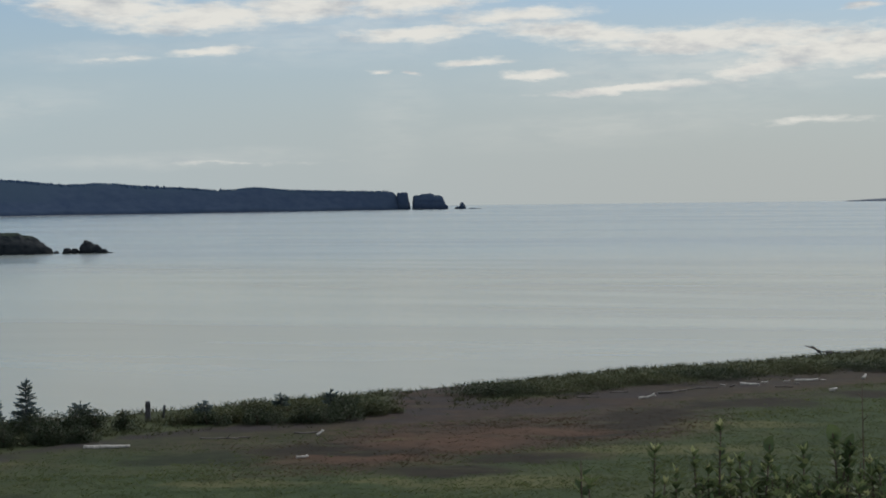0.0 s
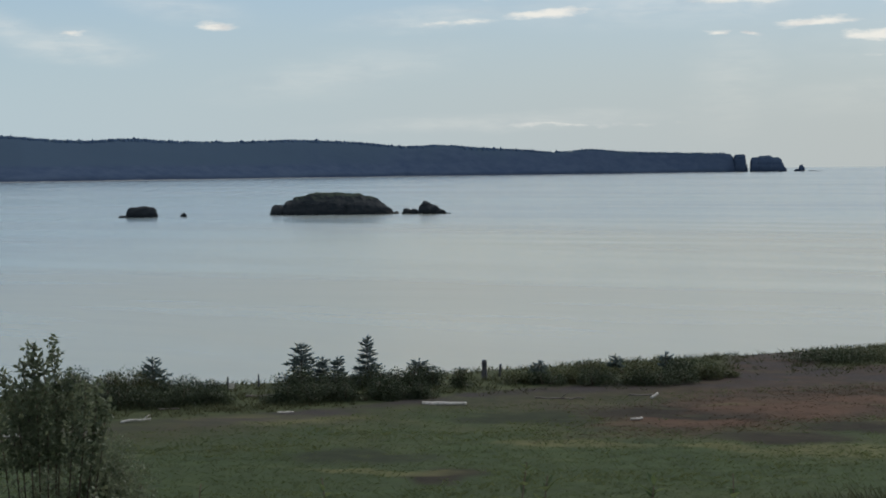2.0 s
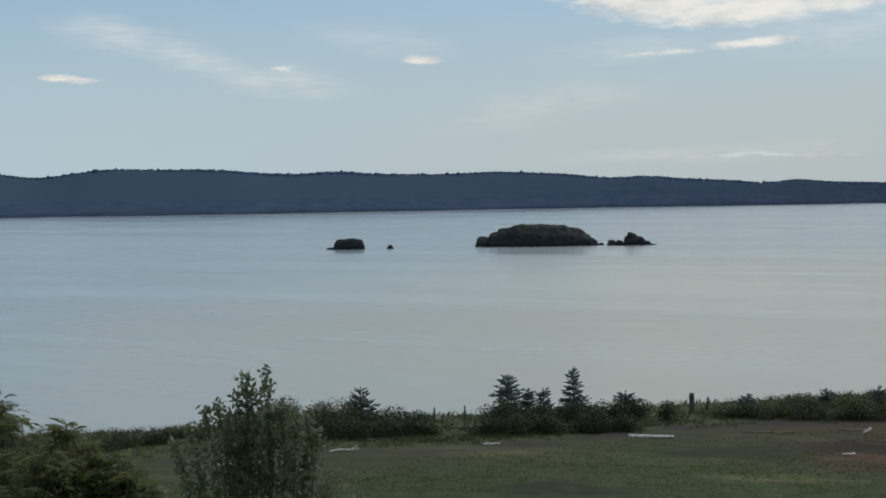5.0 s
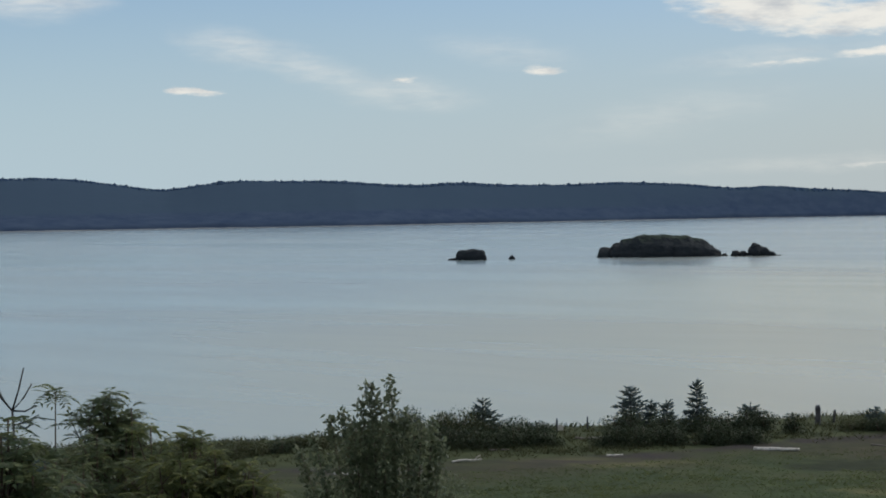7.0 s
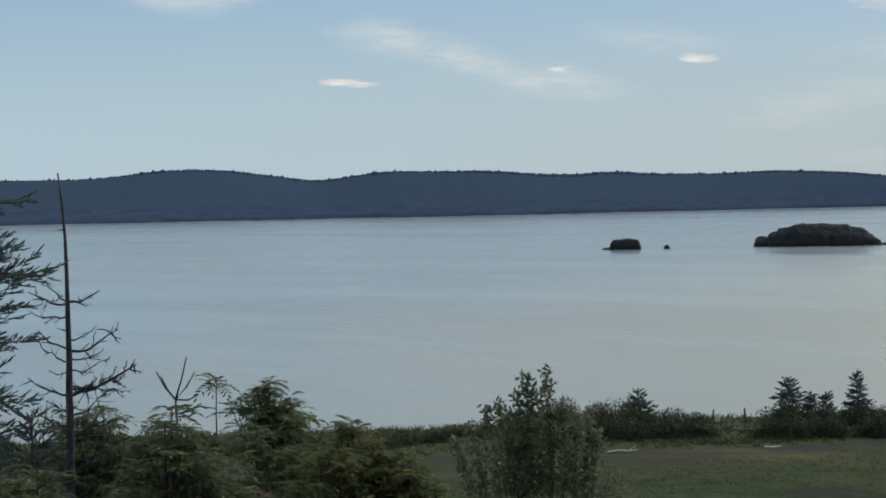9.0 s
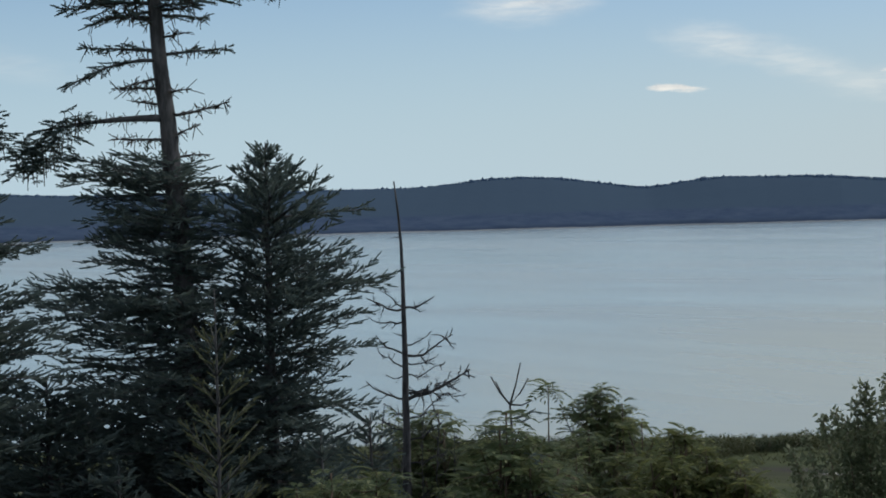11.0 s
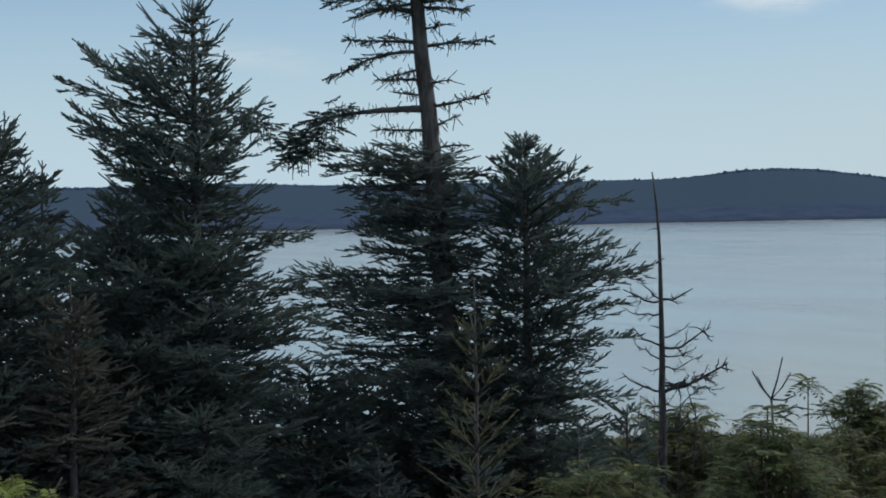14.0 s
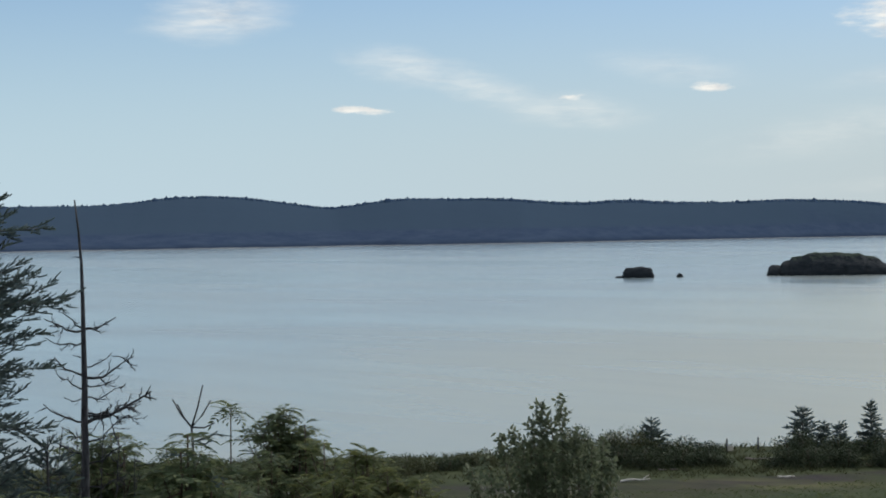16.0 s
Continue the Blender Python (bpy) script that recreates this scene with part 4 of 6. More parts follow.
def scatter(rng, n, area, keep):
    """Points (x, y) within a rectangle for which keep(x, y) gives a high enough chance."""
    x = rng.uniform(area[0], area[1], n)
    y = rng.uniform(area[2], area[3], n)
    ok = rng.random(n) < keep(x, y)
    return x[ok], y[ok]


def build_grass(name, x, y, rng, mat, tall, wide, blades, label, lean=0.8):
    """Tufts of bent blades."""
    n = len(x)
    z = ground_z(x, y)
    out = []
    for k in range(blades):
        a = rng.uniform(0, 6.28, n)
        r = rng.uniform(0.0, 0.14, n)
        p = np.stack([x + np.cos(a) * r, y + np.sin(a) * r, z - 0.03], 1)
        w = np.stack([np.cos(a) * lean, np.sin(a) * lean, np.ones(n)], 1)
        h = tall * rng.uniform(0.5, 1.25, (n, 1))
        s = unit(np.cross(w, rng.normal(size=(n, 3)))) * wide / 2
        out.append(np.stack([p - s, p + s, p + w * h], 1))
    v = np.concatenate(out).reshape(-1, 3)
    ob = new(name, mesh_of(name, v, np.arange(len(v)).reshape(-1, 3), mat))
    return tagged(ob, label, "grass", kind="stuff")


def in_view(x, y):
    b = np.degrees(np.arctan2(x, y))
    return ((b > -66) & (b < 18)).astype(float)


def dead_zone(x, y):
    s = inland(x, y)
    return step(s, -18, -13) * step(-s, 5, 8) * step(x, -11, -3) * (1 - step(x, 9, 15))


def gravel_edge(x):
    return np.interp(x, [-14, 8], [-3.2, -6.4]) + np.interp(x, [-22, -12], [-2.2, 0])


rng = np.random.default_rng(70)
x, y = scatter(rng, 120000, (-62, 32, 30, 112), lambda x, y: in_view(x, y) * step(gravel_edge(x) - inland(x, y), -0.5, 1.0) * (1 - dead_zone(x, y)) * (1 - 0.95 * patch_mask(x, y)) * (0.6 + 0.4 * step(waves(x, y, 8, 0.25), -0.5, 0.4)))
build_grass("meadow_grass", x, y, rng, M_GRASS, 0.085, 0.036, 5, "soft green meadow grass with darker patches", 1.9)
x, y = scatter(rng, 26000, (-40, 32, 34, 104), lambda x, y: in_view(x, y) * step(gravel_edge(x) - inland(x, y), 0.5, 3.0) * (1 - dead_zone(x, y)) * (1 - 0.8 * patch_mask(x, y)) * step(waves(x, y * 2.2, 18, 0.35), 0.05, 0.5))
build_grass("grass_tufts", x, y, rng, M_TUFT, 0.13, 0.05, 6, "taller yellow-green grass tufts in the meadow", 1.6)
x, y = scatter(rng, 40000, (-16, 18, 62, 104), lambda x, y: dead_zone(x, y) * (1 - 0.9 * patch_mask(x, y)) * step(waves(x, y, 14, 0.3), -0.7, 0.1))
build_grass("dead_grass", x, y, rng, M_DRY, 0.08, 0.034, 5, "matted reddish-brown dead grass beside the gravel", 2.2)
x, y = scatter(rng, 60000, (-75, 36, 30, 124), lambda x, y: in_view(x, y) * step(inland(x, y) + np.interp(x, [-21, -12], [2.4, 0]), -0.2, 1.0) * (1 - step(inland(x, y), 6.5, 8.5)) * (1 - 0.97 * np.exp(-((x + 0.6) / 1.7) ** 2)))
build_grass("shore_grass", x, y, rng, M_DUNE, 0.28, 0.04, 6, "rough grass along the top of the shore bank")
x, y = scatter(rng, 26000, (-26, 36, 64, 124), lambda x, y: in_view(x, y) * step(inland(x, y), -3.2, -0.6) * (1 - step(inland(x, y), 0.5, 1.2)) * (1 - 0.97 * np.exp(-((x + 0.6) / 2.2) ** 2)) * step(waves(x, y, 19, 0.5), -0.4, 0.5))
build_grass("bank_weeds", x, y, rng, M_DUNE, 0.17, 0.05, 5, "rough low weeds along the foot of the shore bank", 1.2)
x, y = scatter(rng, 2500, (-62, 32, 40, 112), lambda x, y: in_view(x, y) * step(inland(x, y), -8, -3) * (1 - step(inland(x, y), -1, 2)) * step(waves(x, y, 9, 0.4), 0.1, 0.6))
build_grass("gravel_weeds", x, y, rng, M_TUFT, 0.10, 0.05, 4, "sparse low weeds in the gravel", 1.6)


def build_driftwood(bearing, far, length, thick, turn, label, seed, mat, lift=0.0, fork=False):
    rng = np.random.default_rng(seed)
    x, y = spot(bearing, far)
    log = thing("driftwood", x, y, float(ground_z(x, y)) + thick * 0.35, label, "driftwood", "driftwood on the gravel", turn=turn - bearing)
    u = np.linspace(-0.5, 0.5, 9)
    pts = np.stack([u * length, 0.06 * length * np.sin(u * 3 + rng.uniform(0, 6)), lift * (u + 0.5) + 0.02 * rng.uniform(-1, 1, 9)], 1)
    lines = [(pts, thick * 0.5 * (1 - 0.35 * (u + 0.5)) * rng.uniform(0.88, 1.1, 9))]
    stem_part = part("stem", tube_mesh("stem", lines, mat, 8), log)
    if fork:
        m = pts[6]
        for sg in (-1, 1):
            e = m + np.array([0.22 * length, sg * 0.08 * length, 0.13 * length * (0.6 + 0.6 * sg)])
            part("branch", tube_mesh("branch", [([m, (m + e) / 2 + np.array([0, 0, 0.03]), e], [thick * 0.3, thick * 0.22, thick * 0.08])], mat, 6), stem_part)


PALE, GREY = "sun-bleached driftwood log lying on gravel", "dark weathered driftwood lying on gravel"
for k, (az, far, ln, th, turn, pale, lift, fork) in enumerate([
    (-10.78, 78.4, 1.95, 0.20, 2, 1, 0, False), (-20.65, 74.0, 1.25, 0.10, -4, 1, 0.12, True), (-4.45, 81.5, 1.15, 0.09, 4, 0, 0, False), (-4.02, 80.6, 0.42, 0.14, 40, 1, 0.18, True),
    (-4.6, 73.6, 0.5, 0.12, 5, 1, 0.05, True), (-7.3, 80.5, 1.6, 0.08, -8, 0, 0, True), (-6.5, 80.2, 0.8, 0.08, 20, 0, 0.05, False), (6.5, 93.5, 0.9, 0.12, 10, 1, 0.15, True), (7.3, 96, 1.6, 0.13, 22, 0, 0.1, False),
    (8.4, 98, 1.3, 0.10, 6, 0, 0, False), (9.75, 99.5, 1.1, 0.15, -6, 1, 0, False), (10.8, 98.5, 1.0, 0.10, 5, 0, 0, False), (11.5, 102, 1.3, 0.16, 8, 1, 0.05, False), (12.33, 97, 0.4, 0.2, 30, 1, 0.1, False), (13.28, 103.5, 0.35, 0.2, 60, 1, 0.2, False),
    (4.6, 94, 1.2, 0.09, 2, 0, 0, False), (5.6, 96, 1.0, 0.09, 4, 0, 0, False), (-18.0, 79.5, 1.4, 0.1, 5, 0, 0, False), (-16.6, 80.8, 1.6, 0.12, 3, 0, 0, False), (-19.6, 77.5, 0.9, 0.1, -3, 0, 0, False),
    (-15.9, 76.2, 0.7, 0.09, 8, 1, 0, False), (-24.6, 71.5, 0.9, 0.1, 0, 1, 0, True), (0.6, 96.2, 0.5, 0.1, 70, 1, 0.4, False),
    (8.9, 99.3, 0.3, 0.09, 20, 1, 0, False), (9.2, 98.4, 0.35, 0.12, -30, 0, 0.1, False), (10.2, 100.6, 0.4, 0.1, 15, 1, 0.05, False), (10.9, 101.6, 0.45, 0.09, 30, 1, 0, True), (11.2, 100.2, 0.3, 0.1, -10, 0, 0, False), (12.0, 102.5, 0.35, 0.08, 0, 1, 0, False), (7.9, 97.5, 0.5, 0.08, 12, 0, 0, False), (14.2, 104.0, 0.6, 0.1, 5, 1, 0, False),
]):
    build_driftwood(az, far, ln, th, turn, PALE if pale else GREY, 300 + k, M_DRIFT if pale else M_DRIFT_DARK, lift, fork)

# a big pale stump with roots on the bank edge
x, y = spot(11.9, 113)
snag = thing("driftwood", x, y, float(ground_z(x, y)) + 0.25, "bleached tree root lying on the grassy bank", "driftwood", turn=-12)
for k, (a, b) in enumerate([((-0.9, 0, 0.75), (0.1, 0, 0.35)), ((0.1, 0, 0.35), (0.8, 0, 0.3)), ((-0.5, 0, 0.75), (0.0, 0, 0.3)), ((0.3, 0, 0.15), (0.75, 0.1, 0.4))]):
    a, b = np.array(a), np.array(b)
    part("root", tube_mesh("root", [([a, (a + b) / 2 + np.array([0, 0, 0.06]), b], [0.03, 0.06, 0.08])], M_DRIFT_DARK, 6), snag)


def build_post(bearing, far, height, thick, label, sign=None, lean=0.0):
    x, y = spot(bearing, far)
    p = thing("post", x, y, float(ground_z(x, y)) - 0.1, label, "post", turn=-bearing)
    h = height + 0.1
    pts = [np.array([lean * u * h, 0, u * h]) for u in (0, 0.3, 0.6, 0.85, 1.0)]
    part("shaft", tube_mesh("shaft", [(pts, [thick * 0.5, thick * 0.56, thick * 0.45, thick * 0.52, thick * 0.40])], M_BARK, 7), p)
    if sign:
        du, z0, w, hh = sign
        bm = bmesh.new()
        bmesh.ops.create_cube(bm, size=1.0, matrix=Matrix.LocRotScale((du, -thick * 0.7, z0), None, (w, 0.03, hh)))
        bmesh.ops.bevel(bm, geom=bm.edges[:], offset=0.008, segments=1, affect="EDGES")
        me = bpy.data.meshes.new("board")
        bm.to_mesh(me), bm.free()
        me.materials.append(M_BOARD)
        part("board", me, p, "pale blank board")


build_post(-9.48, 86.5, 0.95, 0.26, "weathered thick wooden post on the shore bank")
build_post(-9.0, 87.5, 0.62, 0.12, "short weathered post on the shore bank", lean=0.1)
build_post(-17.72, 83, 0.66, 0.08, "thin dark fence post with a small pale board", (0.16, 0.33, 0.26, 0.26))
build_post(-16.74, 84, 0.62, 0.08, "thin dark fence post in the grass")


# ---- trees on the bluff ----
def shade_right(bearing):
    """The horizontal direction to the right as one looks along a bearing."""
    b = radians(bearing)
    return np.array([math.cos(b), -math.sin(b), 0.0])


BIG = "spruces on the bluff"
FULL = dict(first=0.04, whorl=0.20, count=9, gap=0.062, finger=0.11, core=4)
BACK = dict(first=0.04, whorl=0.24, count=8, gap=0.095, finger=0.15, core=3)
REAR = dict(first=0.04, whorl=0.30, count=9, gap=0.13, finger=0.24, core=3)


def facing(bearing):
    return tuple(shade_right(bearing)[:2])


def heights(base, rows):
    """Crown rows with heights above the sea turned into heights above the tree's foot."""
    return [(z - base, a, b) for z, a, b in rows]


CROWN_A = heights(7.1, [(14.1, 0.06, 0.06), (13.8, 0.3, 0.35), (13.6, 0.55, 0.7), (13.4, 0.72, 0.85), (13.18, 0.8, 1.05), (12.9, 0.85, 0.85), (12.6, 0.9, 0.9), (12.3, 0.95, 1.3),
                        (12.0, 1.0, 1.25), (11.7, 1.05, 1.05), (11.35, 1.1, 1.35), (11.0, 1.1, 0.95), (10.6, 1.2, 1.05), (9.0, 1.5, 1.25), (7.1, 1.6, 1.4)])
build_spruce("spruce", -42.7, 23.6, 7.0, 1.5, "dense dark spruce with several ragged tops", 401, group=BIG, base=7.1, r0=0.12, candles=0.22, rise=0.25, profile=CROWN_A, right=facing(-42.7),
             tops=((0.31, 6.68, 0.28), (0.68, 6.70, 0.34), (-0.5, 6.5, 0.25), (0.0, 6.75, 0.3)), limbs=((13.1, 1.35, 0.10), (12.1, 1.66, 0.14), (12.2, 1.5, 0.05), (11.3, 1.36, 0.10), (10.6, 1.3, 0.05)), open_top=0.0, **dict(FULL, count=11, core=3))
CROWN_B = heights(7.1, [(15.75, 0.05, 0.05), (15.4, 0.3, 0.1), (15.13, 0.8, 0.3), (14.94, 1.1, 0.25), (14.68, 1.45, 0.3), (14.3, 1.35, 0.7), (13.9, 1.25, 0.85), (13.6, 1.0, 0.65), (13.2, 1.1, 0.75), (12.9, 1.4, 1.0),
                        (12.65, 1.45, 0.75), (12.25, 1.5, 1.05), (12.0, 1.6, 0.8), (11.8, 1.6, 1.3), (11.4, 1.7, 1.25), (11.0, 1.8, 1.0), (9.5, 2.0, 1.3), (7.1, 2.1, 1.5)])
build_spruce("spruce", -53.2, 21.6, 8.65, 2.0, "full dark spruce with two leaders and long upright shoots", 403, group=BIG, base=7.1, r0=0.15, candles=0.34, rise=0.32, profile=CROWN_B, right=facing(-53.2),
             tops=((0.16, 8.45, 0.4), (-0.42, 8.1, 0.4), (-0.75, 7.9, 0.34), (-0.22, 8.0, 0.3), (0.38, 7.95, 0.25)), limbs=((14.2, -1.55, 0.35), (13.9, -1.4, 0.25), (13.7, -1.35, 0.3), (14.5, -1.2, 0.4), (13.1, 0.9, 0.05), (12.85, 1.3, 0.04), (12.7, 1.2, 0.10), (12.3, 1.25, 0.0), (12.15, 1.2, 0.08), (11.8, 1.6, 0.05), (11.6, 1.6, 0.0), (11.3, 1.5, 0.05), (11.0, 1.2, 0.0)), tip=0.28, open_top=0.55, **dict(FULL, core=8))
CROWN_C = heights(7.3, [(14.3, 0.05, 0.05), (14.0, 0.25, 0.25), (13.7, 0.4, 0.42), (13.3, 0.85, 0.6), (12.9, 1.2, 0.8), (12.0, 1.6, 1.1), (11.0, 1.9, 1.4), (9.0, 2.2, 1.7), (7.3, 2.2, 1.7)])
build_spruce("spruce", -59.4, 20.6, 7.05, 2.0, "bushy dark spruce with bristling top shoots", 405, group=BIG, base=7.3, r0=0.12, candles=0.3, rise=0.25, profile=CROWN_C, right=facing(-59.4),
             tops=((-0.28, 6.85, 0.4), (0.14, 6.95, 0.4), (0.36, 6.5, 0.3), (-0.6, 6.3, 0.3)), tip=0.17, **dict(FULL, core=9))
build_spruce("spruce", -57.9, 22.5, 6.85, 1.0, "narrow dark spruce behind its neighbours", 406, group=BIG, base=6.95, shape=0.75, r0=0.09, candles=0.25, needle=(4, 0.032, 0.012, 0.030), **dict(BACK, core=8))
build_spruce("spruce", -55.6, 21.0, 6.25, 1.55, "dark spruce with pale top shoots in the row", 404, group=BIG, base=7.2, shape=0.6, r0=0.1, candles=0.25, rise=0.25, needle=(4, 0.032, 0.012, 0.030), **dict(BACK, core=8))
build_spruce("spruce", -63.0, 20.0, 6.7, 2.2, "bushy brownish spruce at the end of the row", 407, M_NEEDLE_BROWN, group=BIG, base=7.4, shape=0.55, r0=0.12, candles=0.3, needle=(4, 0.032, 0.012, 0.030), **BACK)
build_spruce("spruce", -49.7, 22.6, 4.0, 1.9, "low dark spruce between taller ones", 408, group=BIG, base=7.2, shape=0.45, r0=0.08, candles=0.2, needle=(4, 0.032, 0.012, 0.030), **dict(BACK, core=8))
build_spruce("spruce", -48.6, 24.6, 4.1, 1.7, "low dark spruce at the back of the row", 421, group=BIG, base=6.8, shape=0.45, r0=0.08, candles=0.2, needle=(4, 0.05, 0.02, 0.06), **REAR)
build_spruce("spruce", -45.5, 24.8, 4.6, 1.7, "dark spruce behind the tall old one", 417, group=BIG, base=6.8, shape=0.45, r0=0.1, candles=0.25, needle=(4, 0.05, 0.02, 0.06), **REAR)
build_spruce("spruce", -39.6, 23.2, 3.55, 0.9, "low dark spruce beside a dead one", 409, group=BIG, base=7.0, shape=0.65, r0=0.07, candles=0.2, needle=(4, 0.032, 0.012, 0.030), **BACK)
build_spruce("spruce", -57.2, 19.9, 5.0, 1.3, "brownish dying spruce in front of darker ones", 410, M_NEEDLE_BROWN, group=BIG, base=7.4, shape=0.55, r0=0.08, candles=0.2, needle=(4, 0.032, 0.012, 0.030), **BACK)
build_spruce("spruce", -55.6, 24.5, 6.3, 2.3, "dark spruce at the back of the row", 414, group=BIG, base=6.8, shape=0.5, r0=0.1, candles=0.25, needle=(4, 0.05, 0.02, 0.06), **REAR)
build_spruce("spruce", -60.8, 24.0, 6.3, 2.5, "dark spruce at the back of the row", 415, group=BIG, base=6.8, shape=0.5, r0=0.1, candles=0.25, needle=(4, 0.05, 0.02, 0.06), **REAR)
build_spruce("spruce", -51.6, 24.8, 4.2, 1.4, "low dark spruce at the back of the row", 416, group=BIG, base=6.8, shape=0.5, r0=0.1, candles=0.25, needle=(4, 0.05, 0.02, 0.06), **REAR)
build_spruce("spruce", -47.6, 21.8, 3.0, 1.1, "low dark spruce under taller ones", 418, group=BIG, base=7.2, shape=0.6, r0=0.07, candles=0.2, needle=(4, 0.032, 0.012, 0.030), **BACK)
build_spruce("spruce", -41.2, 22.4, 3.3, 1.0, "low dark spruce under taller ones", 419, group=BIG, base=7.2, shape=0.6, r0=0.07, candles=0.2, needle=(4, 0.032, 0.012, 0.030), **BACK)
build_spruce("spruce", -44.2, 21.4, 2.8, 1.0, "low dark spruce under taller ones", 420, group=BIG, base=7.3, shape=0.6, r0=0.07, candles=0.2, needle=(4, 0.032, 0.012, 0.030), **BACK)
# light green young spruces in front
x, y = spot(-44.5, 19.6)
rng = np.random.default_rng(411)
young = thing("young_spruce", x, y, 7.3, "young light green spruce with a long bare leader", "tree", turn=44.5)
pts, rad = trunk_line(5.0, (0.0, 0.0), 0.032, rng, 0.007)
part("trunk", tube_mesh("trunk", [(pts, rad)], M_BARK, 6), young)
line, tw = [], []
tw.append((trunk_at(pts, 4.2), trunk_at(pts, 5.0)))
z = 4.32
while z > 0.3:
    f = (4.32 - z) / 4.0
    turn = rng.uniform(0, 6.28)
    for k in range(5):
        a = turn + k * 1.257 + rng.uniform(-0.25, 0.25)
        ln = (0.36 + 0.75 * f) * rng.uniform(0.8, 1.15)
        w, up = np.array([math.cos(a), math.sin(a), 0]), rng.uniform(0.9, 1.4) * (1 - 0.7 * f)
        at = trunk_at(pts, z + rng.uniform(-0.04, 0.04))
        d = unit(w + np.array([0, 0, up]))
        line.append(([at, at + d * ln * 0.5, at + d * ln], [0.010, 0.007, 0.004]))
        q = 0.18
        while q < ln:
            for sg in (-1, 1):
                side = unit(d + sg * np.array([-w[1], w[0], 0]) * rng.uniform(0.6, 1.1) + np.array([0, 0, rng.uniform(-0.1, 0.3)]))
                m = min(0.26, 0.5 * (ln - q) + 0.08) * rng.uniform(0.7, 1.2)
                tw.append((at + d * q, at + d * q + side * m))
            q += rng.uniform(0.13, 0.22)
        tw.append((at + d * ln * 0.25, at + d * (ln + 0.05)))
    z -= rng.uniform(0.26, 0.36)
part("branch_wood", tube_mesh("branch_wood", line, M_BARK, 4), young, kind="stuff")
part("crown", twig_mesh("crown", tw, rng, M_NEEDLE_YOUNG, 9, 0.018, 0.007, 0.018), young, kind="stuff")
x, y = spot(-35.0, 18.6)
fork = thing("young_spruce", x, y, 7.6, "young spruce with bare forked top shoots", "tree", turn=35.0)
stem = [np.array([0.02, 0, 0.0]), np.array([0.0, 0, 2.0]), np.array([-0.08, 0, 3.45])]
part("trunk", tube_mesh("trunk", [(stem, [0.03, 0.02, 0.013])], M_BARK, 6), fork)
for tip in ((0.04, 0.0, 3.88), (-0.27, 0.03, 3.74), (-0.22, -0.1, 3.70), (0.12, 0.02, 3.72), (0.15, -0.12, 3.5)):
    tip = np.array(tip)
    part("shoot", tube_mesh("shoot", [([stem[2], stem[2] * 0.45 + tip * 0.55 + np.array([0, 0, -0.03]), tip], [0.011, 0.009, 0.007])], M_BARK, 5), fork)
line, tw = [], []
for k in range(16):
    a = k * 2.4
    spray(np.random.default_rng(4130 + k), trunk_at(np.array(stem), 3.3 - 0.17 * k), (math.cos(a), math.sin(a), 0), 0.25 + 0.03 * k, 0.3, 0.0, 0.1, 0.1, 0.2, line, tw, 0.008)
part("branch_wood", tube_mesh("branch_wood", line, M_BARK, 3), fork, kind="stuff")
part("crown", twig_mesh("crown", tw, np.random.default_rng(414), M_NEEDLE, 7, 0.02, 0.008, 0.02), fork, kind="stuff")


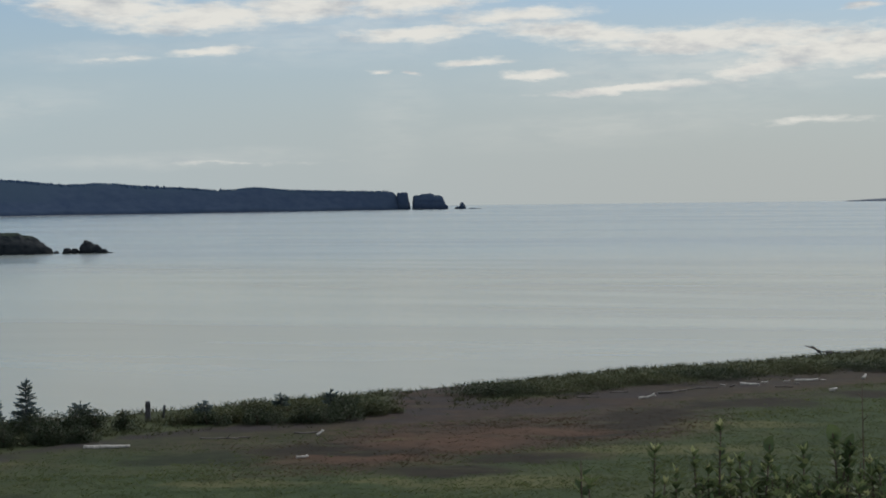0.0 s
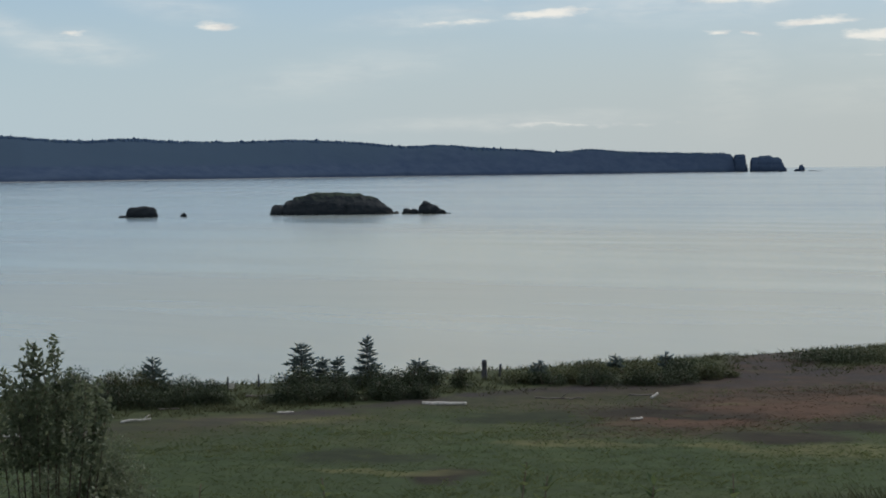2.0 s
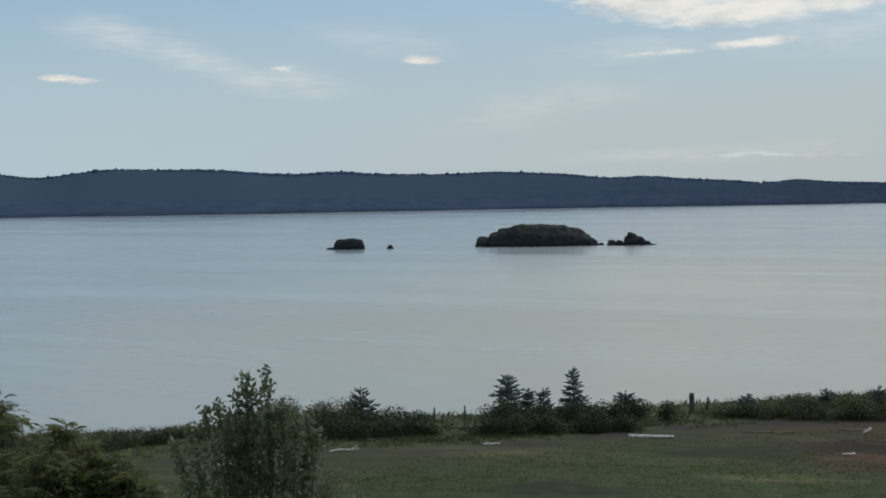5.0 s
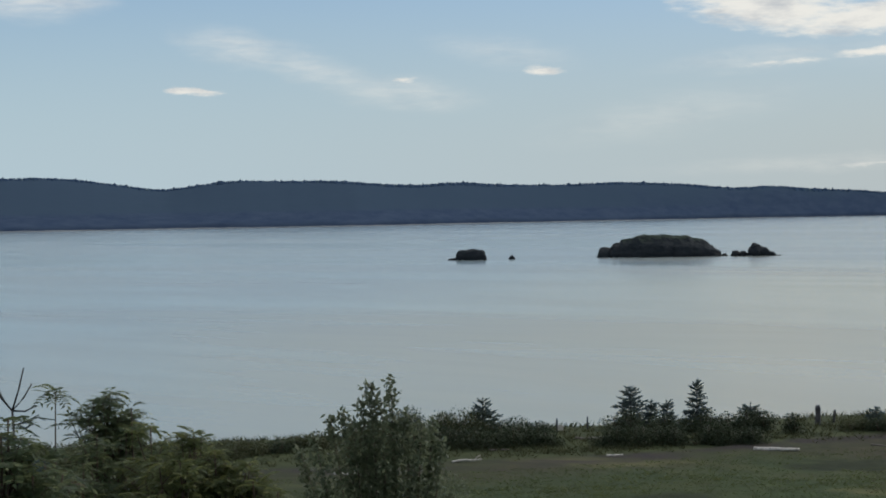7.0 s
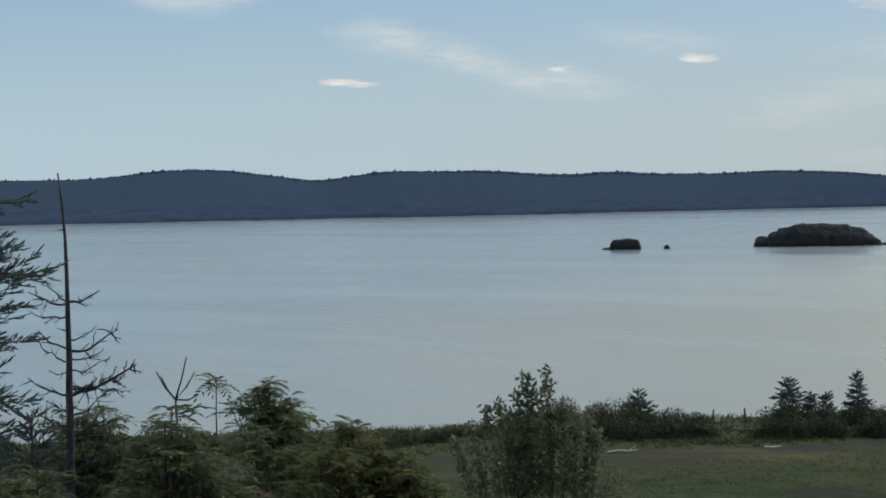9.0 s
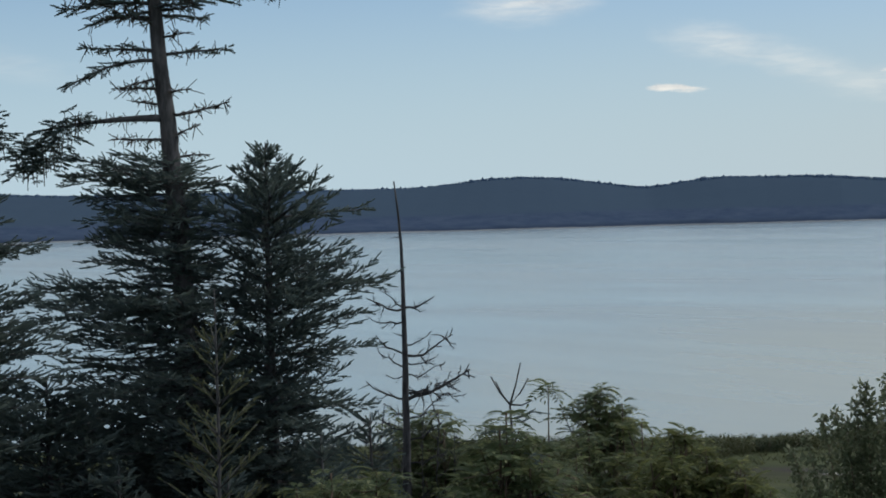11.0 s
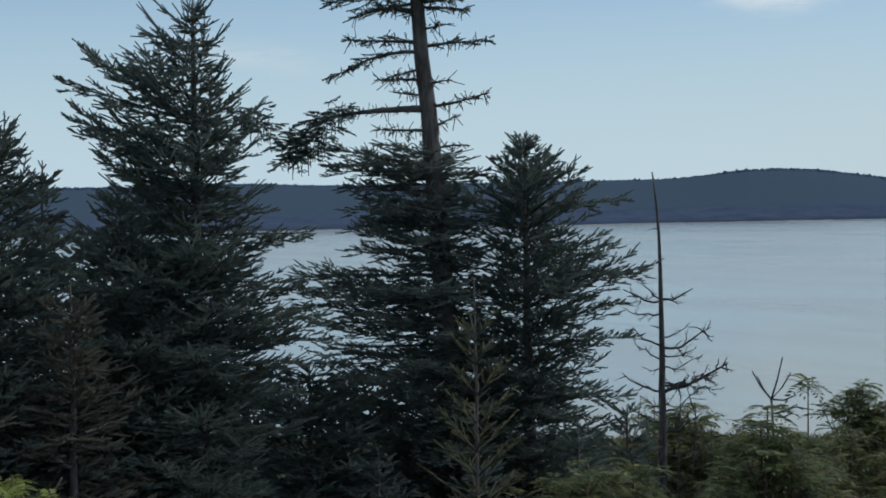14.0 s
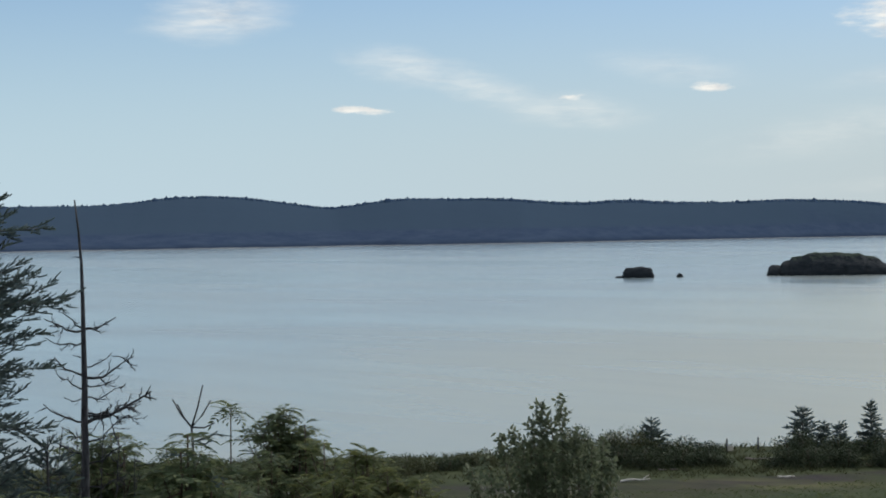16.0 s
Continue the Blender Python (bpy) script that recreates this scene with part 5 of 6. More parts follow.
def build_tall_spruce():
    """The tall thin-crowned spruce: bare limbs, tufts at their ends, a closed lower crown."""
    rng = np.random.default_rng(420)
    x, y = spot(-46.05, 23.4)
    base = 7.15
    tree = thing("tall_spruce", x, y, base, "tall old spruce with bare limbs and sparse needles", "tree", BIG)
    R = shade_right(-46.05)
    N = np.array([-math.sin(radians(-46.05)), -math.cos(radians(-46.05)), 0.0])  # towards the eye
    pts, rad = trunk_line(12.2, tuple(-0.075 * R[:2]), 0.165, rng, 0.01, 18)
    pts = pts + R[None] * 0.66
    rad = np.maximum(0.205 - 0.0135 * pts[:, 2], 0.012)
    part("trunk", tube_mesh("trunk", [(pts, rad)], M_BARK, 10), tree)
    needled, dry = [], []
    # height above the sea, side (-1 left, 1 right), out of the plane, length, rise, curl, bare share, gap
    LIMBS = [
        (14.38, -1, 0.10, 1.65, 0.02, -0.07, 0.72, 0.09, "g"), (14.40, 1, 0.15, 0.78, 0.10, 0.14, 0.55, 0.16, "d"), (14.10, -1, 0.05, 0.70, 0.03, 0.0, 0.65, 0.2, "d"),
        (14.12, 1, 0.1, 0.36, 0.5, -0.2, 0.5, 0.15, "d"), (13.85, 1, -0.2, 0.45, 0.3, -0.4, 0.5, 0.15, "d"), (14.75, -1, 0.2, 0.62, 0.05, -0.05, 0.5, 0.15, "d"),
        (15.12, -1, 0.3, 1.25, 0.05, -0.28, 0.35, 0.12, "g"), (15.25, -1, -0.1, 0.95, 0.03, 0.02, 0.25, 0.12, "g"), (15.18, 1, 0.0, 0.88, 0.16, -0.10, 0.35, 0.10, "g"),
        (14.9, -1, 0.6, 0.55, -0.2, -0.1, 0.6, 0.2, "d"), (14.55, -1, -0.5, 0.5, 0.1, 0.1, 0.5, 0.2, "d"), (14.7, 1, 0.6, 0.35, 0.1, 0.0, 0.5, 0.2, "d"), (15.4, 1, 0.5, 0.4, 0.15, 0.0, 0.4, 0.15, "d"),
        (15.9, 1, 0.1, 1.7, 0.03, 0.0, 0.2, 0.10, "g"), (15.85, -1, 0.2, 1.2, 0.05, -0.12, 0.2, 0.10, "g"), (15.75, -1, -0.4, 0.9, -0.05, -0.1, 0.2, 0.11, "g"), (15.7, 1, -0.5, 0.7, 0.0, 0.0, 0.2, 0.11, "g"), (15.95, -1, 0.6, 1.0, 0.0, -0.1, 0.2, 0.1, "g"), (15.65, -1, 0.5, 0.75, 0.1, -0.2, 0.15, 0.09, "g"), (15.8, 1, 0.8, 0.6, 0.1, -0.1, 0.1, 0.09, "g"), (15.75, 1, 0.2, 0.55, 0.1, 0.0, 0.1, 0.09, "g"), (16.1, 1, 0.3, 1.5, -0.02, 0.0, 0.15, 0.09, "g"), (16.1, -1, -0.3, 1.3, -0.05, 0.0, 0.15, 0.09, "g"), (15.6, -1, 0.9, 0.5, 0.1, 0.0, 0.1, 0.09, "g"),
    ]
    for hz, sd, out, ln, rise, curl, bare, gap, tone in LIMBS:
        way = sd * R + out * N
        way = way / np.linalg.norm(way)
        line, tw = [], []
        stout = 0.019 + 0.024 * (ln > 1.2) * (hz < 14.5) + 0.009 * ln
        if tone == "g":
            bough(rng, trunk_at(pts, hz - base), way, ln, rise, curl, line, tw, stout, bare * 0.6, 0.34, 0.055, 0.085, 0.0, 0.12)
        else:
            bough(rng, trunk_at(pts, hz - base), way, ln, rise, curl, line, tw, stout, bare * 0.5, 0.20, 0.05, 0.06, -0.1, 0.08)
        limb = part("limb", tube_mesh("limb", line, M_BARK, 6), tree)
        if tone == "g":
            part("needle_mass", twig_mesh("needle_mass", tw, rng, M_NEEDLE), limb, "sparse blue-green needles", "stuff")
        else:
            part("twig_mass", twig_mesh("twig_mass", tw, rng, M_LICHEN, 4, 0.018, 0.007, 0.016), limb, "bare lichen-grey twigs", "stuff")
        for k in range(int(ln * 60)):  # bare twiglets along the limb
            s = rng.uniform(0.1, 1.0) * ln
            p = trunk_at(pts, hz - base) + way * s + np.array([0, 0, rise * s + curl * s * s])
            dry.append((p, p + rng.normal(size=3) * 0.065 + np.array([0, 0, rng.uniform(-0.07, 0.05)])))
    # the drooping tuft at the end of the long limb
    p0 = trunk_at(pts, 14.38 - base) - R * 1.45
    for k in range(160):
        t = rng.uniform(0, 1)
        if k < 95:
            a = p0 + R * (0.30 - 0.62 * t + rng.uniform(-0.17, 0.17)) + N * rng.uniform(-0.2, 0.2) + np.array([0, 0, 0.10 - 0.78 * t + rng.uniform(-0.08, 0.08)])
        else:
            a = p0 + R * (-0.95 + 0.72 * t + rng.uniform(-0.05, 0.05)) + N * rng.uniform(-0.15, 0.15) + np.array([0, 0, 0.0 - 0.5 * t + rng.uniform(-0.12, 0.12)])
        line, tw = [], []
        w = rng.normal(size=3)
        w[2] = 0
        bough(rng, a, w / np.linalg.norm(w), rng.uniform(0.12, 0.28), rng.uniform(-0.6, 0.4), -0.3, line, tw, 0.005, 0.1, 0.5, 0.075, 0.085, 0.1, 0.09)
        needled.extend(tw)
        if k % 2:
            dry.append((a, a + np.array([rng.uniform(-0.05, 0.05), 0, -rng.uniform(0.12, 0.26)])))
    # closed lower crown and the unseen top
    LOWER = [(13.75, 0.7, 0.4), (13.6, 1.15, 0.5), (13.35, 0.95, 0.55), (13.09, 0.8, 0.6), (12.68, 0.8, 0.7), (12.4, 1.1, 0.8), (12.1, 1.55, 0.8), (11.9, 1.75, 0.8), (11.7, 1.35, 0.9), (11.3, 1.4, 1.0), (10.8, 1.35, 1.1), (9.0, 1.9, 1.3)]
    lh, ll, lr = (np.array(c) for c in zip(*sorted(LOWER)))
    for lo, hi, gap in ((8.0, 13.72, 0.17), (16.1, 19.1, 0.4)):
        z, line = lo, []
        while z < hi:
            turn = rng.uniform(0, 6.28)
            for k in range(9):
                a = turn + k * 0.7 + rng.uniform(-0.3, 0.3)
                way = np.array([math.cos(a), math.sin(a), 0])
                c = 0.5 + 0.5 * np.clip(1.6 * (way @ R), -1, 1)
                full = np.interp(z, lh, ll) * (1 - c) + np.interp(z, lh, lr) * c + 0.2 * (1 - 2 * c) if hi < 15 else 0.3 + 0.3 * (hi - z)
                bough(rng, trunk_at(pts, z - base + rng.uniform(-0.1, 0.1)), way, full * (rng.uniform(0.88, 1.1) if rng.random() < 0.35 else rng.uniform(0.35, 0.8)), rng.uniform(-0.12, 0.2), 0.03, line, needled, 0.014, 0.2)
            for k in range(5 * (hi < 15)):  # close growth round the trunk
                a = rng.uniform(0, 6.28)
                bough(rng, trunk_at(pts, z - base), (math.cos(a), math.sin(a), 0), rng.uniform(0.4, 0.8), rng.uniform(-0.3, 0.4), 0.0, line, needled, 0.008, 0.1, 0.6, 0.10, 0.16, 0.2, 0.12)
            z += gap * rng.uniform(0.7, 1.3)
        part("branch_wood", tube_mesh("branch_wood", line, M_BARK, 3), tree, kind="stuff")
    line = []
    for hz, out, rise in ((13.66, -1.40, 0.02), (13.55, -1.3, 0.06), (13.4, -1.25, 0.0), (13.3, -1.1, 0.08), (13.5, 0.7, 0.1), (12.2, -1.65, 0.05), (12.05, -1.8, 0.0), (11.85, -2.05, 0.02), (11.6, -1.6, 0.05), (11.3, -1.65, 0.0), (10.9, -1.6, 0.0)):
        bough(rng, trunk_at(pts, hz - base), unit(np.sign(out) * R + N * rng.uniform(-0.35, 0.35)), abs(out), rise, -0.02, line, needled, 0.020, 0.2, 0.42, 0.055)
    part("branch_wood", tube_mesh("branch_wood", line, M_BARK, 4), tree, kind="stuff")
    part("crown", twig_mesh("crown", needled, rng, M_NEEDLE), tree)
    part("dead_twig_mass", twig_mesh("dead_twig_mass", dry, rng, M_LICHEN, 4, 0.018, 0.007, 0.016), tree, "bare lichen-grey twigs")


build_tall_spruce()


def crooked(rng, a, b, sag, bends=6, shake=0.05):
    """A bent line from a to b that first dips and then turns up."""
    a, b = np.asarray(a, float), np.asarray(b, float)
    u = np.linspace(0, 1, bends)[:, None]
    ln = np.linalg.norm(b - a)
    p = a + (b - a) * u + np.array([0, 0, -1.0]) * sag * ln * np.sin(u * math.pi) + rng.normal(size=(bends, 3)) * shake * ln * np.sin(u * math.pi)
    return p


def dead_limb(rng, a, b, thick, sag, lines, level=2, dense=13.0):
    """A bare limb that splits into crooked twigs, which split again."""
    p = crooked(rng, a, b, sag)
    ln = np.linalg.norm(p[-1] - p[0])
    lines.append((p, thick * np.linspace(1.0, 0.35, len(p))))
    if not level:
        return
    d = unit(p[-1] - p[0])
    for k in range(max(2, int(ln * dense))):
        u = rng.uniform(0.22, 0.98)
        o = np.array([np.interp(u, np.linspace(0, 1, len(p)), p[:, c]) for c in range(3)])
        w = unit(d * rng.uniform(0.2, 1.0) + rng.normal(size=3) * 0.5 + np.array([0, 0, rng.uniform(-0.45, 0.4)]))
        size = min(0.34, 0.42 * ln) * rng.uniform(0.45, 1.0) * (1.15 - 0.5 * u)
        dead_limb(rng, o, o + w * size, max(0.0055, thick * 0.5), rng.uniform(-0.12, 0.22), lines, level - 1, 11.0)


def build_dead_spruce():
    rng = np.random.default_rng(430)
    x, y = spot(-38.3, 26.3)
    base = 6.7
    tree = thing("dead_spruce", x, y, base, "thin bare dead spruce standing among bushes", "tree")
    R = shade_right(-38.3)
    N = np.array([-math.sin(radians(-38.3)), -math.cos(radians(-38.3)), 0.0])
    z = np.linspace(0, 13.56 - base, 16)
    pts = R[None] * (np.interp(z, [0, 5.0, 6.06, 6.86], [-0.05, -0.04, -0.06, -0.13])[:, None] + rng.uniform(-0.008, 0.008, (16, 1))) + np.array([0, 0, 1.0]) * z[:, None]
    rad = 0.086 * (1 - z / z[-1]) ** 1.0 + 0.011
    part("trunk", tube_mesh("trunk", [(pts, rad)], M_DEADWOOD, 9), tree)
    # where each limb leaves the trunk, how far its tip stands out, the tip's height, its thickness
    LIMBS = [(12.74, -0.20, 12.73, 0.008), (12.2, -0.10, 12.28, 0.006), (11.70, -0.34, 12.03, 0.012), (11.68, -0.58, 11.87, 0.016), (11.70, 0.42, 11.86, 0.017), (11.50, -0.52, 11.55, 0.013), (11.3, -0.2, 11.33, 0.008),
             (11.02, -0.46, 11.30, 0.015), (11.0, 0.68, 11.28, 0.019), (11.15, 0.35, 11.32, 0.010), (10.85, -0.43, 11.06, 0.012), (10.9, 0.42, 10.98, 0.011), (10.7, -0.32, 10.72, 0.009), (10.72, 0.5, 10.86, 0.011),
             (10.34, 0.92, 10.76, 0.026), (10.45, 0.75, 10.62, 0.016), (10.36, -0.62, 10.64, 0.015), (10.5, 0.72, 10.34, 0.012), (10.15, -0.38, 10.3, 0.010), (10.05, 0.5, 10.4, 0.012), (9.9, -0.55, 10.2, 0.012),
             (9.75, 0.5, 10.05, 0.012), (9.6, -0.6, 9.8, 0.012), (9.4, 0.55, 9.6, 0.012), (9.1, -0.6, 9.3, 0.012), (8.9, 0.6, 9.1, 0.012)]
    for hz, out, tip, thick in LIMBS:
        a = trunk_at(pts, hz - base)
        b = R * out + N * rng.uniform(-0.5, 0.5) * abs(out) + np.array([0, 0, tip - base])
        lines = []
        dead_limb(rng, a, b, thick * 1.25, 0.10 if tip > hz else -0.02, lines, 2 if abs(out) > 0.3 else 1)
        limb = part("limb", tube_mesh("limb", lines[:1], M_DEADWOOD, 5), tree)
        if len(lines) > 1:
            part("twig_mass", tube_mesh("twig_mass", lines[1:], M_DEADWOOD, 4), limb, kind="stuff")


build_dead_spruce()
for k, (az, far, top) in enumerate([(-39.0, 25.6, 10.45), (-38.75, 25.9, 10.35), (-37.6, 25.8, 10.55), (-37.35, 26.1, 10.3), (-39.3, 25.0, 10.2), (-36.9, 26.0, 9.9)]):
    rng = np.random.default_rng(440 + k)
    x, y = spot(az, far)
    z0 = float(ground_z(x, y)) - 0.05
    sapling = thing("dead_sapling", x, y, z0, "thin bare dead sapling among bushes", "tree", "dead saplings beside the bare spruce", turn=-az)
    lines = []
    dead_limb(rng, (0, 0, 0), (rng.uniform(-0.25, 0.25), 0.0, top - z0), 0.014, 0.0, lines, 2, 7.0)
    part("stem", tube_mesh("stem", lines[:1], M_DEADWOOD, 5), sapling)
    part("twig_mass", tube_mesh("twig_mass", lines[1:], M_DEADWOOD, 4), sapling, kind="stuff")


# ---- bushes on the bluff ----
def build_ash(bearing, far, top, spread, heads, label, seed, mat=M_ASH, leaf_len=0.34, base=None):
    """A bush of thin stems that end in rosettes of long feathered leaves. top: height of the highest head above the sea."""
    rng = np.random.default_rng(seed)
    x, y = spot(bearing, far)
    z0 = float(ground_z(x, y)) - 0.05 if base is None else base
    bush = thing("ash_bush", x, y, z0, label, "bush", "feathery bushes on the bluff", turn=-bearing)
    stems, ps, ws, ns, ls, wd = [], [], [], [], [], []
    high = top - z0
    for k in range(heads):
        u, v = rng.uniform(-1, 1), rng.uniform(-1, 1)
        h = high * (1 - 0.36 * rng.random() ** 1.2 * (k > 0)) * (1 - 0.18 * u * u)
        tip = np.array([u * spread, v * spread * 0.7, h])
        root = np.array([u * spread * 0.25, v * spread * 0.2, 0.0])
        mid = root * 0.4 + tip * 0.6 + np.array([rng.uniform(-0.1, 0.1), rng.uniform(-0.1, 0.1), 0])
        mid[2] = 0.55 * h
        stems.append(([root, mid, tip], [0.026, 0.018, 0.009]))
        crowns = [tip]
        for j in range(5 if heads > 4 else 0):
            f = rng.uniform(0.25, 0.8)
            fork_at = mid + (tip - mid) * f
            a, r = j * 2.4 + rng.uniform(-0.4, 0.4), rng.uniform(0.14, 0.40)
            c0 = tip + np.array([math.cos(a) * r, math.sin(a) * r, -1.5 * r * r + rng.uniform(-0.38, 0.05)])
            stems.append(([fork_at, (fork_at + c0) / 2 + np.array([0, 0, -0.03]), c0], [0.012, 0.009, 0.006]))
            crowns.append(c0)
        for c0 in crowns:
            turn = rng.uniform(0, 6.28)
            count = int(rng.integers(7, 10)) + 4 * (heads < 3)
            for j in range(count):
                a = turn + j * 2.4 + rng.uniform(-0.3, 0.3)
                start = c0 + np.array([0, 0, -rng.uniform(0, 0.14)])
                w = np.array([math.cos(a), math.sin(a), rng.uniform(0.05, 1.0)])
                w = w / np.linalg.norm(w)
                L = leaf_len * rng.uniform(0.7, 1.2)
                sag = rng.uniform(0.25, 0.75)
                roll = rng.normal(size=3) * 0.3
                n = 6
                for i in range(n + 1):
                    q = (i + 1.2) / (n + 1.2)
                    c = start + w * L * q + np.array([0, 0, -sag * L * q * q])
                    ahead = w + np.array([0, 0, -2 * sag * q])
                    sd = np.array([-w[1], w[0], 0]) + roll * 0.4
                    dirs = [ahead] if i == n else [sd + 0.5 * ahead, -sd + 0.5 * ahead]
                    for d in dirs:
                        ps.append(c), ws.append(d), ns.append(np.array([0, 0, 1.0]) + roll + rng.normal(size=3) * 0.15)
                        ls.append(L * 0.42 * (1 - 0.55 * abs(q - 0.5))), wd.append(L * 0.125)
    v, f = leaf_verts(np.array(ps), unit(np.array(ws)), np.array(ns), np.array(ls)[:, None], np.array(wd)[:, None])
    tips = np.array([st[0][2] for st in stems if len(st[1]) == 3 and st[1][0] > 0.02])
    if heads > 4:
        low = np.vstack([tips * np.array([1.05, 1.05, 0.62]), tips * np.array([1.1, 1.1, 0.42])])
        fill = leaf_cloud(rng, low, np.full((len(low), 3), leaf_len * 1.1), heads * 110, leaf_len * 0.36, leaf_len * 0.15, 0.4)
        v, f = join([(v, f), fill])
    part("stem_wood", tube_mesh("stem_wood", stems, M_STEM, 5), bush, kind="stuff")
    part("foliage", mesh_of("foliage", v, f, mat), bush)
    return bush


FEATHER = "feathery green mountain ash bush on the slope"
for k, (az, far, top, spread, heads) in enumerate([
    (-33.85, 28.0, 10.18, 0.18, 2), (-32.05, 28.0, 10.55, 0.26, 6), (-32.35, 27.8, 10.45, 0.15, 4), (-31.35, 27.6, 10.0, 0.25, 3), (-35.2, 27.0, 10.05, 0.5, 7), (-36.7, 26.8, 10.05, 0.45, 6), (-30.4, 26.0, 9.95, 0.45, 7), (-29.4, 25.2, 9.92, 0.4, 7), (-28.5, 24.8, 9.7, 0.35, 6),
    (-27.5, 24.0, 9.3, 0.3, 5), (-33.2, 25.5, 9.45, 0.5, 5), (-38.6, 28.0, 9.95, 0.6, 7), (-31.6, 24.0, 9.15, 0.5, 5), (-34.6, 23.5, 9.25, 0.5, 5), (-36.2, 23.5, 9.65, 0.5, 5), (-29.6, 23.0, 9.15, 0.5, 5), (-37.0, 27.6, 10.05, 0.45, 6),
    (-40.6, 22.5, 9.6, 0.6, 7), (-42.3, 20.5, 9.7, 0.5, 6), (-45.8, 19.8, 9.2, 0.6, 5), (-35.0, 18.3, 10.98, 0.22, 5), (-34.4, 19.0, 10.35, 0.3, 5), (-35.8, 19.0, 10.35, 0.35, 5), (-33.0, 21.5, 9.5, 0.5, 6), (-31.0, 21.5, 9.3, 0.5, 6), (-36.8, 21.5, 9.7, 0.5, 6), (-30.2, 24.6, 9.6, 0.5, 6), (-32.6, 26.5, 9.7, 0.5, 5),
    (-42.1, 19.4, 10.20, 0.4, 6), (-41.0, 20.0, 10.15, 0.4, 6), (-39.9, 21.0, 10.0, 0.45, 6),
]):
    yellow = az > -31.5 and far < 27
    build_ash(az, far, top + (0.16 if heads < 3 else 0.12), spread * (1.0 if heads < 3 else 1.25), heads if heads < 3 else int(heads * 1.25), "yellowing feathery mountain ash bush on the slope" if yellow else FEATHER, 500 + k, M_ASH_YELLOW if yellow else M_ASH, 0.36 if heads < 3 else 0.28)
for k, (az, far, top) in enumerate([(-33.2, 21.5, 9.55), (-34.0, 22.5, 9.75), (-31.4, 22.0, 9.2), (-29.0, 21.5, 9.0)]):
    build_ash(az, far, top, 0.5, 8, "russet half-withered bush on the slope", 560 + k, M_RUSSET, 0.22)
build_ash(-61.6, 15.0, 11.12, 0.5, 14, "bright yellow-green bush on the slope", 530, M_BRIGHT, 0.2)
build_ash(-60.2, 15.5, 11.0, 0.4, 10, "bright yellow-green bush on the slope", 531, M_BRIGHT, 0.2)


def build_shrub(bearing, far, top, width, label, seed, mat=M_SHRUB, twigs=(), leaves=4200, leaf=0.06, body=0.8):
    """A leafy shrub with leafy shoots standing out of its crown. twigs: (offset, height above the sea)."""
    rng = np.random.default_rng(seed)
    x, y = spot(bearing, far)
    z0 = float(ground_z(x, y)) - 0.05
    b = thing("leafy_shrub", x, y, z0, label, "shrub", turn=-bearing)
    high = (top - z0)
    cs, rs, stems = [], [], []
    for k in range(16):
        u = rng.uniform(-0.9, 0.9)
        h = high * body * rng.uniform(0.6, 1.0) * (1 - 0.3 * u * u)
        r = np.array([width * 0.16, width * 0.18, high * 0.14]) * rng.uniform(0.8, 1.3)
        c = np.array([u * width * 0.42, rng.uniform(-0.3, 0.3) * width, max(0.2, h - r[2])])
        cs.append(c), rs.append(r)
        stems.append(([np.array([c[0] * 0.2, c[1] * 0.2, 0.0]), c * np.array([0.6, 0.6, 0.5]), c], [0.025, 0.016, 0.006]))
    v, f = leaf_cloud(rng, cs, rs, leaves, leaf, leaf * 0.6)
    pieces = [(v, f)]
    for du, zt in twigs:
        tip = np.array([du, rng.uniform(-0.3, 0.3), zt - z0])
        root = np.array([du * 0.7, tip[1] * 0.5, high * 0.35])
        stems.append(([root, (root + tip) / 2 + np.array([0.03, 0, 0]), tip], [0.014, 0.01, 0.004]))
        n = int(np.linalg.norm(tip - root) * 140)
        s = rng.uniform(0.3, 1.0, (n, 1))
        p = root + (tip - root) * s + rng.normal(size=(n, 3)) * np.array([0.074, 0.074, 0.04]) * np.clip(1.7 - s, 0, 1)
        w = unit(rng.normal(size=(n, 3)) + np.array([0, 0, 0.3]))
        pieces.append(leaf_verts(p, w, unit(rng.normal(size=(n, 3))), leaf * rng.uniform(0.8, 1.4, (n, 1)), leaf * 0.6 * rng.uniform(0.8, 1.3, (n, 1))))
    v, f = join(pieces)
    part("stem_wood", tube_mesh("stem_wood", stems, M_STEM, 5), b, kind="stuff")
    part("foliage", mesh_of("foliage", v, f, mat), b)


build_shrub(-23.3, 30, 10.05, 3.7, "leafy shrub with tall leafy shoots on the slope", 601, twigs=((0.05, 10.20), (-0.30, 10.16), (-0.12, 9.9), (-0.45, 9.85), (-0.76, 9.68), (-0.62, 9.55), (-0.98, 9.56), (0.34, 9.62), (0.75, 9.45), (0.55, 9.5), (-1.25, 9.3), (-1.5, 9.0), (0.1, 9.5), (-0.3, 9.4), (0.9, 9.1)), leaves=2700, body=0.62, leaf=0.095)
build_shrub(-22.0, 31, 9.55, 2.2, "low leafy shrub on the slope", 602, leaves=8000, leaf=0.07)
build_shrub(-26.3, 27, 9.0, 1.8, "low reddish-green shrub on the slope", 603, leaves=6000, leaf=0.07)


